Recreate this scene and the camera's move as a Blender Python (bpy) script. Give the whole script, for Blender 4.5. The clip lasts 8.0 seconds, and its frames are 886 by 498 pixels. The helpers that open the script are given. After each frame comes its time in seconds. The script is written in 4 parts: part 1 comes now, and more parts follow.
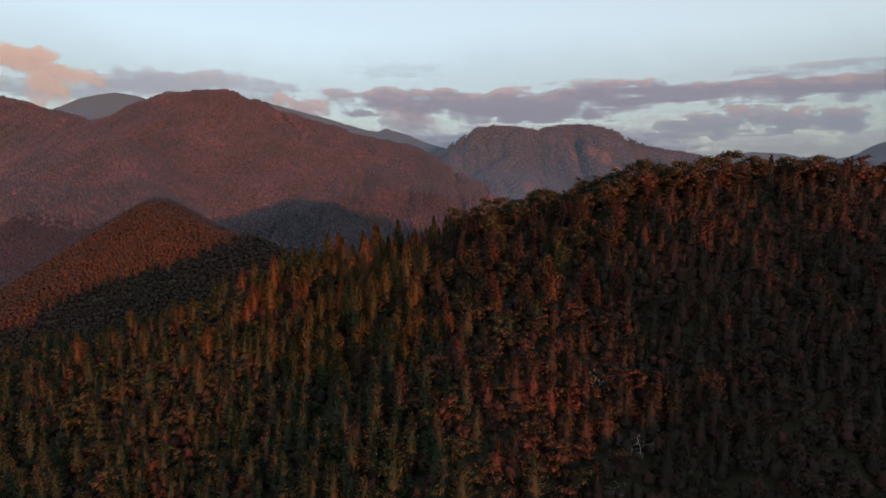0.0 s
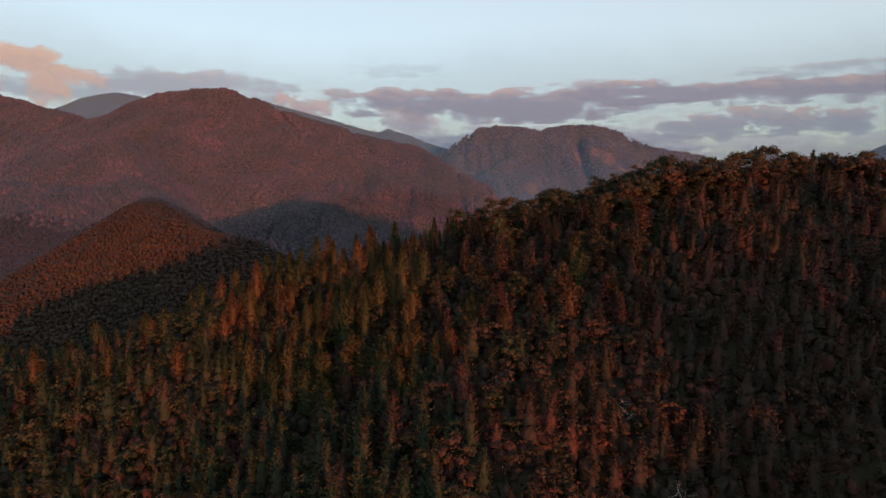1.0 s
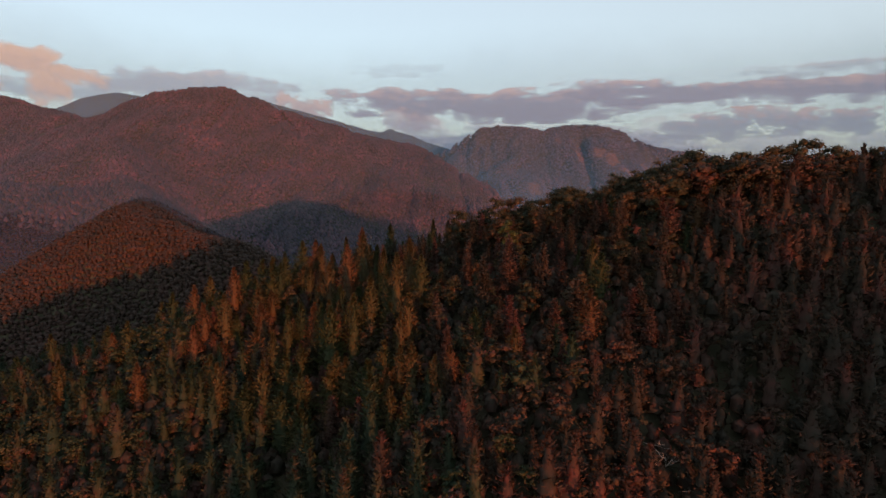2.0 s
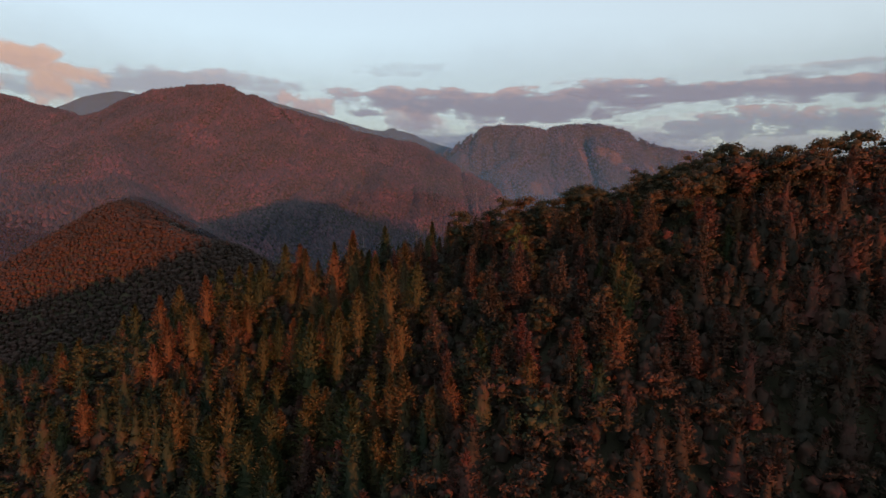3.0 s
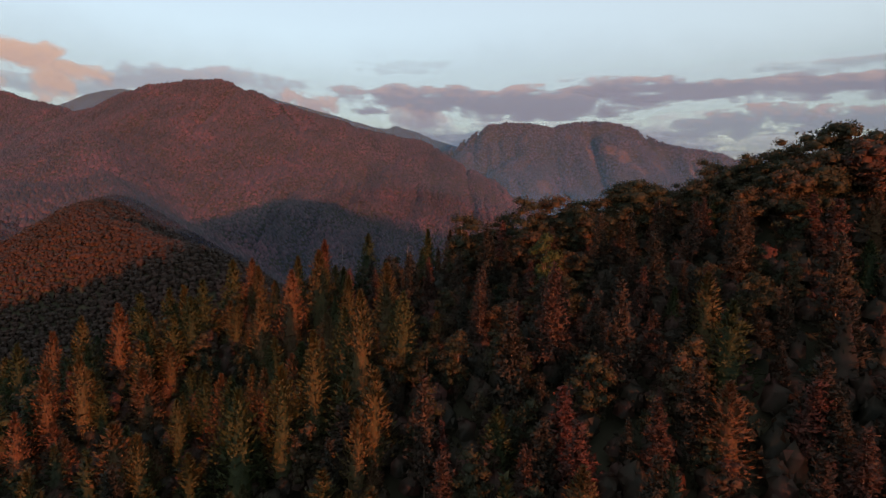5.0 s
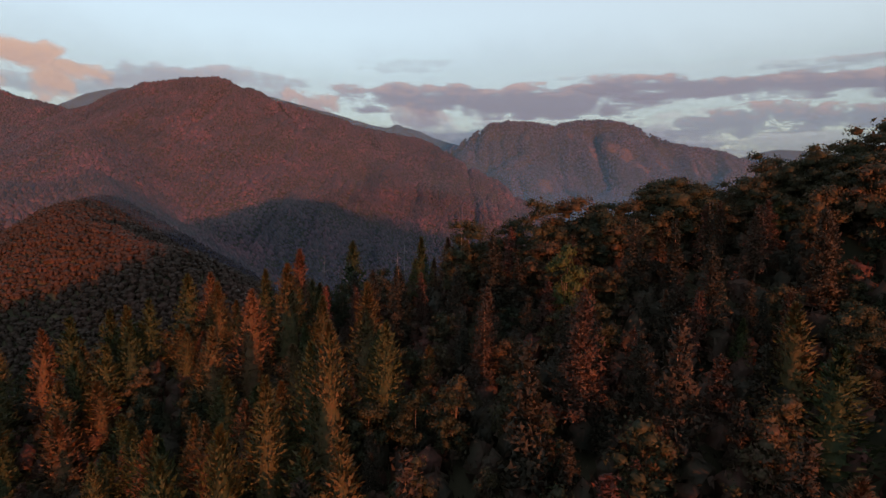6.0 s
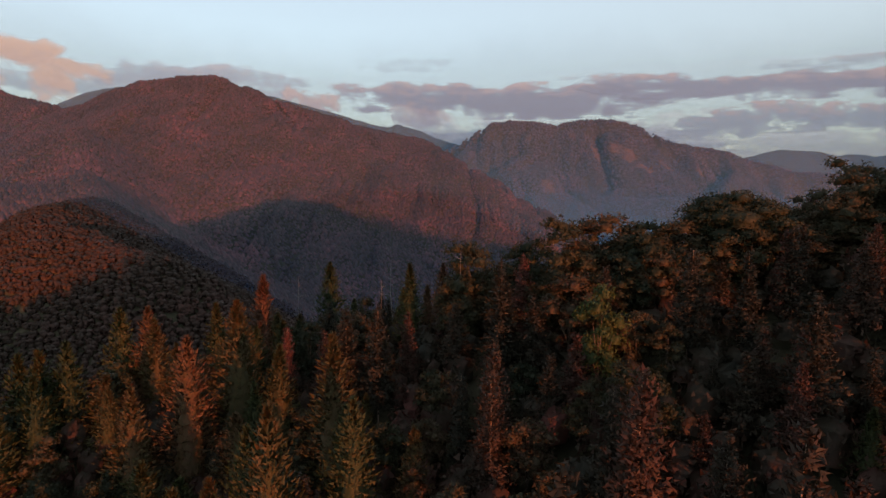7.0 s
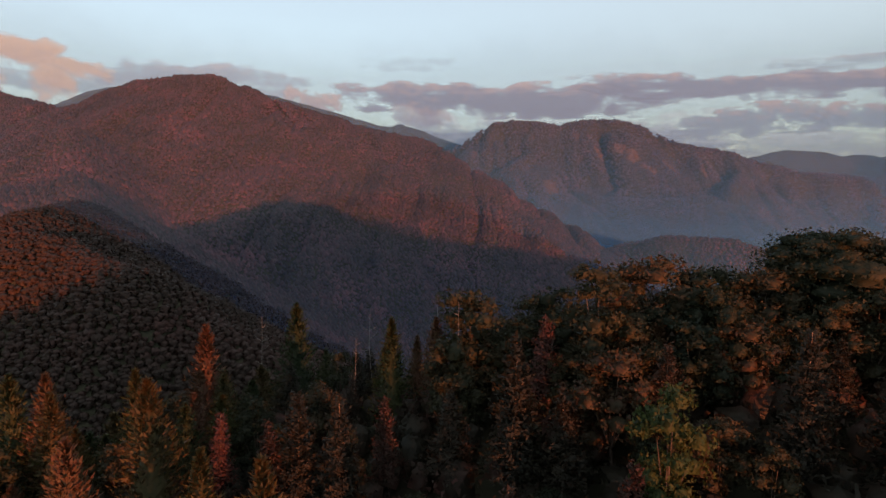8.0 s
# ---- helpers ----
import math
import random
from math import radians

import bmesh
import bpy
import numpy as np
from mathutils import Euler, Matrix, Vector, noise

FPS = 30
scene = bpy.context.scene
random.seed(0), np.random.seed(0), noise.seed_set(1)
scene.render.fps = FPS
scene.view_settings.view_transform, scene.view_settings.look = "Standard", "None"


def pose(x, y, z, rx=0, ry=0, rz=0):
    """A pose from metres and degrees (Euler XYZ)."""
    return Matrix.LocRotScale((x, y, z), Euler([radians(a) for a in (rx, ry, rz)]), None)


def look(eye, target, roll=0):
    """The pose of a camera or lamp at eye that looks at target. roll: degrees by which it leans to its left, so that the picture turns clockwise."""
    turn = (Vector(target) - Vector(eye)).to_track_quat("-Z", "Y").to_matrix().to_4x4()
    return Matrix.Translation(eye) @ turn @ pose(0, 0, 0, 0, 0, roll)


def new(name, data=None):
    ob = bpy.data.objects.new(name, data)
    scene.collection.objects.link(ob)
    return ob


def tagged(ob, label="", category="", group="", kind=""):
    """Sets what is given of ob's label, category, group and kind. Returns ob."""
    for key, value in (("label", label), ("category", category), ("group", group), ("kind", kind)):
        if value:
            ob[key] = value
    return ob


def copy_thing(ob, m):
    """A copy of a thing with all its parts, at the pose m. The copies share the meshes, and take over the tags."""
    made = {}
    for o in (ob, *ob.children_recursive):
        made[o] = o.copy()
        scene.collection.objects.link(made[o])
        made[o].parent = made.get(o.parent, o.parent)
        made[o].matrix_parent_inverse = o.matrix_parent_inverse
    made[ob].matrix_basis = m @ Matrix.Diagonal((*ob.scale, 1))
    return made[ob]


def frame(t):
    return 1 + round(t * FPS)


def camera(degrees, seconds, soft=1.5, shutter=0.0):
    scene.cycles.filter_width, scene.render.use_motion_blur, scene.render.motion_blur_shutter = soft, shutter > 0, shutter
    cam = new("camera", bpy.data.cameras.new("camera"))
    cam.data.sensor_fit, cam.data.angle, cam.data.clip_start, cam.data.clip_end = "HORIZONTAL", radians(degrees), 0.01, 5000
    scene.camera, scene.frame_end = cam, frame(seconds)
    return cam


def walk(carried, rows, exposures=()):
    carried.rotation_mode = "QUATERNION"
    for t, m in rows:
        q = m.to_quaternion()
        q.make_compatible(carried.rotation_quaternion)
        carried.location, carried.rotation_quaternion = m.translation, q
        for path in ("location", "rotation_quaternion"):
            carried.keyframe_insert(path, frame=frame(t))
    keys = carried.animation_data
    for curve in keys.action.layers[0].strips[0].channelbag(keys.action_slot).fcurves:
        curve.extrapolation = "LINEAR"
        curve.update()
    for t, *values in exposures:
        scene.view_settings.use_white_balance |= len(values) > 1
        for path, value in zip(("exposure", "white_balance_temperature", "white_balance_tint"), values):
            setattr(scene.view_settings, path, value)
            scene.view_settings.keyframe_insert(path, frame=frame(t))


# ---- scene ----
cam = camera(77.0, 8.0, 1.4)
METRES, EYE, TILT, LEAN, TURN = 160.0, 150.0, -6.0, 0.0, 0.0
ROWS = [
    (0.0, 0.0, 0.0, 0.0, -0.0, 0.0, 0.0),
    (0.5, 0.0006, 0.0634, 0.0049, 0.09, 0.06, -0.08),
    (1.0, 0.0014, 0.1263, 0.01, 0.19, 0.09, -0.14),
    (1.5, 0.0029, 0.1884, 0.015, 0.29, 0.15, -0.17),
    (3.0, 0.007, 0.3743, 0.0321, 0.59, 0.08, -0.26),
    (3.5, 0.0078, 0.4361, 0.0379, 0.74, 0.04, -0.41),
    (4.0, 0.009, 0.498, 0.0441, 0.88, 0.02, -0.42),
    (4.5, 0.0103, 0.5595, 0.0498, 0.99, 0.01, -0.43),
    (6.0, 0.0152, 0.7439, 0.0707, 1.24, -0.15, -0.32),
    (6.5, 0.017, 0.8054, 0.0807, 1.3, -0.14, -0.36),
    (7.0, 0.0185, 0.8667, 0.0963, 1.36, -0.18, -0.41),
    (7.5, 0.0204, 0.9282, 0.1126, 1.47, -0.19, -0.46),
    (8.0, 0.0217, 0.9891, 0.1296, 1.57, -0.23, -0.52),
]
walk(cam, [(t, pose(0, 0, EYE, TILT, LEAN, TURN) @ pose(METRES * x, METRES * y, METRES * z, 90 + pitch, roll, yaw)) for t, x, y, z, yaw, pitch, roll in ROWS])

# ---------------------------------------------------------------- light
SUN_AZ, SUN_EL = radians(25.0), radians(1.9)   # behind the first eye and to its right, just above the horizon
world = bpy.data.worlds.new("evening_sky")
scene.world = world
world.use_nodes = True
wn = world.node_tree
wn.nodes.clear()
sky = wn.nodes.new("ShaderNodeTexSky")
sky.sky_type = "NISHITA"
sky.sun_disc = False
sky.sun_elevation = SUN_EL
sky.sun_rotation = radians(180.0 - 25.0)
sky.altitude = 1200.0
sky.air_density = 1.0
sky.dust_density = 0.7
sky.ozone_density = 2.0
back = wn.nodes.new("ShaderNodeBackground")
back.inputs["Strength"].default_value = 0.71
wout = wn.nodes.new("ShaderNodeOutputWorld")
veil = wn.nodes.new("ShaderNodeMix")   # thin high cloud pales the clear sky
veil.data_type = "RGBA"
veil.inputs["Factor"].default_value = 0.6
veil.inputs["B"].default_value = (1.20, 1.21, 1.15, 1.0)
wn.links.new(sky.outputs[0], veil.inputs["A"])
wn.links.new(veil.outputs["Result"], back.inputs[0])
wn.links.new(back.outputs[0], wout.inputs[0])

sun = new("sun", bpy.data.lights.new("sun", "SUN"))
sun.data.energy = 9.2
sun.data.angle = radians(0.6)
sun.data.color = (1.0, 0.27, 0.105)
sun.matrix_world = look((300 * math.sin(SUN_AZ), -300 * math.cos(SUN_AZ), 300 * math.tan(SUN_EL) + 160), (0, 0, 160))
scene.view_settings.exposure = 0.0


# ---------------------------------------------------------------- materials
def shader(name, rough=0.7):
    """A node material: returns it, its node tree and its Principled shader."""
    mat = bpy.data.materials.new(name)
    mat.use_nodes = True
    nt = mat.node_tree
    bsdf = nt.nodes["Principled BSDF"]
    bsdf.inputs["Roughness"].default_value = rough
    bsdf.inputs["Specular IOR Level"].default_value = 0.25
    return mat, nt, bsdf


def ramp(nt, stops):
    node = nt.nodes.new("ShaderNodeValToRGB")
    el = node.color_ramp.elements
    while len(el) < len(stops):
        el.new(0.5)
    for e, (p, c) in zip(el, stops):
        e.position, e.color = p, (*c, 1.0)
    return node


def noise_node(nt, vector, scale, detail=3.0, rough=0.55):
    n = nt.nodes.new("ShaderNodeTexNoise")
    n.inputs["Scale"].default_value = scale
    n.inputs["Detail"].default_value = detail
    n.inputs["Roughness"].default_value = rough
    nt.links.new(vector, n.inputs["Vector"])
    return n


def maths(nt, op, a, b):
    n = nt.nodes.new("ShaderNodeMath")
    n.operation = op
    for i, v in enumerate((a, b)):
        if isinstance(v, (int, float)):
            n.inputs[i].default_value = v
        else:
            nt.links.new(v, n.inputs[i])
    return n.outputs[0]


def foliage(name, stops, by_object, by_island, by_place, place_scale, leafy=0.25, grain=2.4, relief=0.15):
    """Leaves: the hue wanders from tree to tree, from leaf to leaf and over the slope; fine tufts in colour and relief."""
    mat, nt, bsdf = shader(name, 0.62)
    geo = nt.nodes.new("ShaderNodeNewGeometry")
    info = nt.nodes.new("ShaderNodeObjectInfo")
    spread = noise_node(nt, geo.outputs["Position"], place_scale, 2.0)
    tufts = noise_node(nt, geo.outputs["Position"], grain, 3.0, 0.65)
    wide = maths(nt, "MULTIPLY", maths(nt, "SUBTRACT", spread.outputs[0], 0.5), by_place * 2.2)
    a = maths(nt, "MULTIPLY", maths(nt, "SUBTRACT", info.outputs["Random"], 0.5), by_object)
    b = maths(nt, "MULTIPLY", maths(nt, "SUBTRACT", geo.outputs["Random Per Island"], 0.5), by_island)
    fine = maths(nt, "MULTIPLY", maths(nt, "SUBTRACT", tufts.outputs[0], 0.5), 0.7)
    f = maths(nt, "ADD", maths(nt, "ADD", a, b), maths(nt, "ADD", wide, maths(nt, "ADD", fine, 0.5)))
    col = ramp(nt, stops)
    nt.links.new(f, col.inputs[0])
    bump = nt.nodes.new("ShaderNodeBump")
    bump.inputs["Strength"].default_value = 1.0
    bump.inputs["Distance"].default_value = relief
    nt.links.new(tufts.outputs[0], bump.inputs["Height"])
    nt.links.new(bump.outputs[0], bsdf.inputs["Normal"])
    nt.links.new(col.outputs[0], bsdf.inputs["Base Color"])
    trans = nt.nodes.new("ShaderNodeBsdfTranslucent")
    nt.links.new(col.outputs[0], trans.inputs["Color"])
    mix = nt.nodes.new("ShaderNodeMixShader")
    mix.inputs[0].default_value = leafy
    nt.links.new(bsdf.outputs[0], mix.inputs[1])
    nt.links.new(trans.outputs[0], mix.inputs[2])
    nt.links.new(mix.outputs[0], nt.nodes["Material Output"].inputs["Surface"])
    return mat


def grainy(name, dark, light, scale, rough=0.85, bump=0.0, stretch=(1, 1, 1)):
    mat, nt, bsdf = shader(name, rough)
    tc = nt.nodes.new("ShaderNodeTexCoord")
    mp = nt.nodes.new("ShaderNodeMapping")
    mp.inputs["Scale"].default_value = stretch
    nt.links.new(tc.outputs["Object"], mp.inputs["Vector"])
    n = noise_node(nt, mp.outputs[0], scale, 5.0, 0.6)
    col = ramp(nt, [(0.3, dark), (0.7, light)])
    nt.links.new(n.outputs[0], col.inputs[0])
    nt.links.new(col.outputs[0], bsdf.inputs["Base Color"])
    if bump:
        b = nt.nodes.new("ShaderNodeBump")
        b.inputs["Strength"].default_value = 0.6
        b.inputs["Distance"].default_value = bump
        nt.links.new(n.outputs[0], b.inputs["Height"])
        nt.links.new(b.outputs[0], bsdf.inputs["Normal"])
    return mat


LEAF_STOPS = [(0.00, (0.0105, 0.0241, 0.0120)), (0.35, (0.0216, 0.0347, 0.0151)), (0.60, (0.0351, 0.0392, 0.0190)), (0.82, (0.0486, 0.0365, 0.0229)), (1.00, (0.0620, 0.0320, 0.0251))]
RUSTY_STOPS = [(0.00, (0.0138, 0.0163, 0.0113)), (0.40, (0.0317, 0.0256, 0.0172)), (0.75, (0.0532, 0.0266, 0.0200)), (1.00, (0.0950, 0.0337, 0.0284))]
BROAD_STOPS = [(0.00, (0.0116, 0.0189, 0.0103)), (0.45, (0.0270, 0.0296, 0.0147)), (0.75, (0.0440, 0.0346, 0.0181)), (1.00, (0.0665, 0.0346, 0.0250))]
# mountain leaves: purple haze of the distance is mixed into these tones
FAR_HAZED_STOPS = [(0.00, (0.0364, 0.0325, 0.0304)), (0.40, (0.0645, 0.0483, 0.0462)), (0.75, (0.0915, 0.0542, 0.0568)), (1.00, (0.1466, 0.0729, 0.0766))]
NEEDLE_STOPS = [(0.00, (0.0172, 0.0300, 0.0121)), (0.30, (0.0353, 0.0450, 0.0148)), (0.55, (0.0624, 0.0521, 0.0194)), (0.78, (0.0866, 0.0501, 0.0232)), (1.00, (0.1007, 0.0441, 0.0268))]
# twin-topped mountain: leaf tones bluer still, with more haze painted in
CLIFF_HAZED_STOPS = [(0.00, (0.0352, 0.0358, 0.0384)), (0.40, (0.0645, 0.0551, 0.0588)), (0.75, (0.0938, 0.0643, 0.0742)), (1.00, (0.1516, 0.0872, 0.0997))]
SPUR_STOPS = [(0.00, (0.0213, 0.0156, 0.0113)), (0.40, (0.0359, 0.0228, 0.0164)), (0.75, (0.0505, 0.0260, 0.0204)), (1.00, (0.0837, 0.0354, 0.0277))]
leaf_conifer = foliage("conifer_needles", NEEDLE_STOPS, 0.8, 0.16, 0.3, 0.03, 0.4, 1.6, 0.08)
leaf_rusty = foliage("rusty_needles", RUSTY_STOPS, 0.8, 0.16, 0.3, 0.03, 0.4, 1.6, 0.08)
leaf_broad = foliage("broad_leaves", BROAD_STOPS, 0.7, 0.16, 0.3, 0.04, 0.4, 1.6, 0.08)
leaf_rest = foliage("mixed_forest_leaves", LEAF_STOPS, 0.0, 0.16, 0.9, 0.16, 0.4, 1.2, 0.08)
leaf_rest_rusty = foliage("dark_forest_leaves", RUSTY_STOPS, 0.0, 0.16, 0.9, 0.16, 0.4, 1.2, 0.08)
leaf_cliff = foliage("far_mountain_leaves_hazed", CLIFF_HAZED_STOPS, 0.0, 0.45, 0.5, 0.01, 0.1, 0.4, 1.0)
leaf_spur = foliage("spur_forest_leaves", SPUR_STOPS, 0.0, 0.35, 0.5, 0.02, 0.3, 0.8, 0.1)
leaf_far = foliage("distant_forest_leaves_hazed", FAR_HAZED_STOPS, 0.0, 0.6, 0.6, 0.012, 0.25, 0.5, 0.3)
bark = grainy("bark", (0.035, 0.027, 0.022), (0.10, 0.075, 0.058), 3.0, 0.9, 0.02, (1, 1, 0.25))
grey_wood = grainy("grey_dead_wood", (0.11, 0.095, 0.085), (0.25, 0.22, 0.2), 2.5, 0.85, 0.01, (1, 1, 0.3))
dead_wood = grainy("bleached_dead_wood", (0.17, 0.145, 0.13), (0.36, 0.32, 0.29), 2.5, 0.85, 0.01, (1, 1, 0.3))
soil = grainy("forest_floor", (0.018, 0.020, 0.011), (0.052, 0.046, 0.028), 0.09, 0.95, 1.2)


# ---------------------------------------------------------------- the shape of the land
def lattice(x, y, seed):
    """Smooth value noise, 0 to 1, one lattice cell a unit."""
    xi, yi = np.floor(x).astype(np.int64), np.floor(y).astype(np.int64)
    fx, fy = x - xi, y - yi
    fx, fy = fx * fx * (3 - 2 * fx), fy * fy * (3 - 2 * fy)

    def h(a, b):
        v = (a * 374761393 + b * 668265263 + seed * 982451653) & 0x7FFFFFFF
        v = ((v ^ (v >> 13)) * 1274126177) & 0x7FFFFFFF
        return ((v ^ (v >> 16)) & 0xFFFF) / 65535.0

    return (h(xi, yi) * (1 - fx) + h(xi + 1, yi) * fx) * (1 - fy) + (h(xi, yi + 1) * (1 - fx) + h(xi + 1, yi + 1) * fx) * fy


def fbm(x, y, size, octaves, seed):
    total, amp, norm = 0.0, 1.0, 0.0
    for k in range(octaves):
        total = total + amp * (lattice(x / size * 2 ** k + 17.3 * k, y / size * 2 ** k - 9.1 * k, seed + k) - 0.5)
        norm += amp
        amp *= 0.5
    return total / norm * 2.0


# each ridge: crest points (x, y, z), the fall of its sides per metre, the rounding of its crest, the depth of its hollows and of its gullies
RIDGES = [
    # the forested ridge that the flight crosses
    ([(-420, 290, 10), (-250, 235, 55), (-154, 205, 84), (-113, 194, 97), (-85, 197, 103), (-60, 203, 112), (-38, 213, 118), (-10, 220, 126),
      (12, 214, 131), (35, 210, 138), (60, 202, 145), (85, 197, 149), (125, 194, 151), (190, 196, 148), (240, 202, 118), (310, 212, 78), (500, 240, 30)], 0.58, 7, 2.0, 0.0),
    # the low spur behind it
    ([(-60, 372, 62), (-100, 385, 96), (-141, 401, 116), (-168, 412, 119), (-196, 425, 127), (-224, 437, 130), (-243, 470, 137), (-275, 545, 139), (-342, 671, 141), (-430, 770, 168), (-520, 900, 235)], 0.66, 12, 4.0, 4.0),
    # the broad wooded mountain
    ([(-1500, 1350, 370), (-1011, 1300, 362), (-953, 1290, 349), (-882, 1275, 328), (-817, 1255, 314), (-758, 1240, 295), (-682, 1250, 325), (-617, 1270, 360),
      (-547, 1280, 372), (-491, 1290, 374), (-435, 1300, 354), (-362, 1310, 326), (-257, 1320, 297), (-191, 1330, 275), (-86, 1340, 256), (8, 1340, 196),
      (102, 1335, 136), (179, 1330, 87), (237, 1320, 60), (311, 1310, 29), (394, 1290, -38)], 0.60, 30, 14.0, 15.0),
    ([(-1500, 800, 210), (-1000, 760, 190), (-700, 730, 170), (-470, 720, 150)], 0.45, 30, 10.0, 6.0),
    # an unseen wooded hill added behind the start to keep the low sun off the foot of the ridge
    ([(-160, -150, 66), (-40, -165, 84), (40, -165, 90), (90, -165, 88), (130, -165, 97), (200, -150, 118), (240, -141, 130), (300, -130, 138), (450, -110, 124), (600, -100, 106), (770, -95, 84)], 0.55, 12, 3.0, 0.0),
    # a low hill in the mist of the valley
    ([(316, 1560, -41), (352, 1540, -6), (428, 1520, 25), (501, 1500, 44), (564, 1490, 41), (638, 1480, 40), (708, 1460, 16), (820, 1430, -18)], 0.42, 20, 6.0, 6.0),
]
FAR_RIDGES = [
    # the twin-topped mountain across the valley, its foothills and its spurs
    ([(-129, 2950, 265), (-74, 2950, 332), (2, 2945, 365), (65, 2940, 403), (120, 2935, 438), (182, 2930, 473), (255, 2920, 483), (363, 2910, 476),
      (435, 2900, 465), (479, 2900, 451), (519, 2900, 470), (617, 2895, 483), (710, 2890, 486), (808, 2885, 474), (882, 2880, 448), (960, 2870, 405),
      (1051, 2860, 370), (1166, 2850, 351), (1272, 2840, 333), (1343, 2830, 301), (1589, 2800, 239), (1939, 2760, 211), (2220, 2700, 179)], 0.85, 25, 30.0, 62.0),
    ([(11, 2500, 145), (138, 2480, 199), (276, 2470, 227), (355, 2460, 223), (410, 2440, 177), (566, 2420, 126), (769, 2420, 112), (1049, 2500, 128)], 0.60, 20, 16.0, 34.0),
    ([(469, 2890, 458), (388, 2780, 366), (260, 2660, 276), (117, 2520, 184)], 0.75, 12, 16.0, 24.0),
    ([(852, 2870, 459), (867, 2740, 314), (777, 2600, 196), (650, 2480, 136)], 0.75, 12, 16.0, 24.0),
    ([(1262, 2830, 337), (1256, 2700, 238), (1145, 2560, 162)], 0.75, 12, 16.0, 24.0),
    # the long ridges behind
    ([(-1727, 3600, 777), (-1216, 3560, 718), (-1107, 3550, 699), (-932, 3550, 654), (-792, 3550, 616), (-653, 3560, 579), (-474, 3540, 525), (-402, 3530, 517),
      (-349, 3530, 534), (-225, 3520, 498), (-102, 3520, 446), (21, 3500, 410), (231, 3480, 277)], 0.55, 25, 30.0, 25.0),
    ([(-2744, 3700, 596), (-2587, 3720, 664), (-2506, 3740, 700), (-2359, 3750, 759), (-2246, 3750, 781), (-2153, 3750, 792), (-2045, 3755, 775), (-1956, 3760, 739),
      (-1820, 3780, 672)], 0.6, 40, 25.0, 20.0),
    ([(1748, 3850, 339), (1926, 3850, 372), (2026, 3840, 400), (2091, 3830, 411), (2286, 3800, 399), (2381, 3780, 360), (2464, 3750, 379), (2554, 3730, 375),
      (2630, 3700, 342), (2745, 3500, 452), (2943, 3400, 476)], 0.45, 30, 25.0, 15.0),
]
VALLEY = -62.0


def ridge_height(x, y, ridge):
    """Height of one ridge, and how far below its crest that is."""
    pts, fall, crown = ridge[:3]
    best = np.full(np.shape(x), -1e9)
    drop = np.zeros(np.shape(x))
    for (x0, y0, z0), (x1, y1, z1) in zip(pts, pts[1:]):
        dx, dy = x1 - x0, y1 - y0
        t = np.clip(((x - x0) * dx + (y - y0) * dy) / (dx * dx + dy * dy), 0, 1)
        d = np.hypot(x - x0 - t * dx, y - y0 - t * dy)
        low = fall * (np.sqrt(d * d + crown * crown) - crown)
        z = z0 + t * (z1 - z0) - low
        drop = np.where(z > best, low, drop)
        best = np.maximum(best, z)
    return best, drop


def height(x, y):
    """The ground's height at plan points (arrays)."""
    x, y = np.asarray(x, float), np.asarray(y, float)
    h = np.full(x.shape, VALLEY) + 10 * fbm(x, y, 300, 3, 3)
    for k, ridge in enumerate(RIDGES + FAR_RIDGES):
        depth, gully = ridge[3:]
        lo, hi = np.min(ridge[0], axis=0), np.max(ridge[0], axis=0)
        away = math.hypot(max(lo[0] - x.max(), x.min() - hi[0], 0), max(lo[1] - y.max(), y.min() - hi[1], 0))
        if hi[2] - ridge[1] * (away - ridge[2]) < VALLEY - 60:
            continue
        r, drop = ridge_height(x, y, ridge)
        if k == 0:
            # the near face is gentle to the one side and steep below the high crest
            r = r + (0.08 - 0.20 * np.clip((x - 5) / 45, 0, 1)) * np.clip(198 - y, 0, 140)
        ease = np.clip(drop / 45, 0.06, 1) * np.clip((r - VALLEY) / 60, 0, 1)
        r = r + depth * ease * fbm(x, y, depth * 9.0 + 18.0, 4, 11 + 7 * k)
        if gully:
            # gullies run down the side that faces the start, with sharp beds between rounded ribs
            warp = 0.35 * fbm(x, y, 220, 2, 90 + k)
            cell = 1.6 * gully + 24.0
            r = r - gully * ease * (1 - np.abs(2 * lattice(x / cell + warp, y / (cell * 4.5) + warp, 31 + k) - 1)) ** 2
            r = r - 0.4 * gully * ease * (1 - np.abs(2 * lattice(x / cell * 2.7, y / (cell * 1.6), 57 + k) - 1)) ** 2
        top = np.maximum(h, r)
        h = top + 6.0 * np.log1p(np.exp(-np.abs(h - r) / 6.0))
    return h


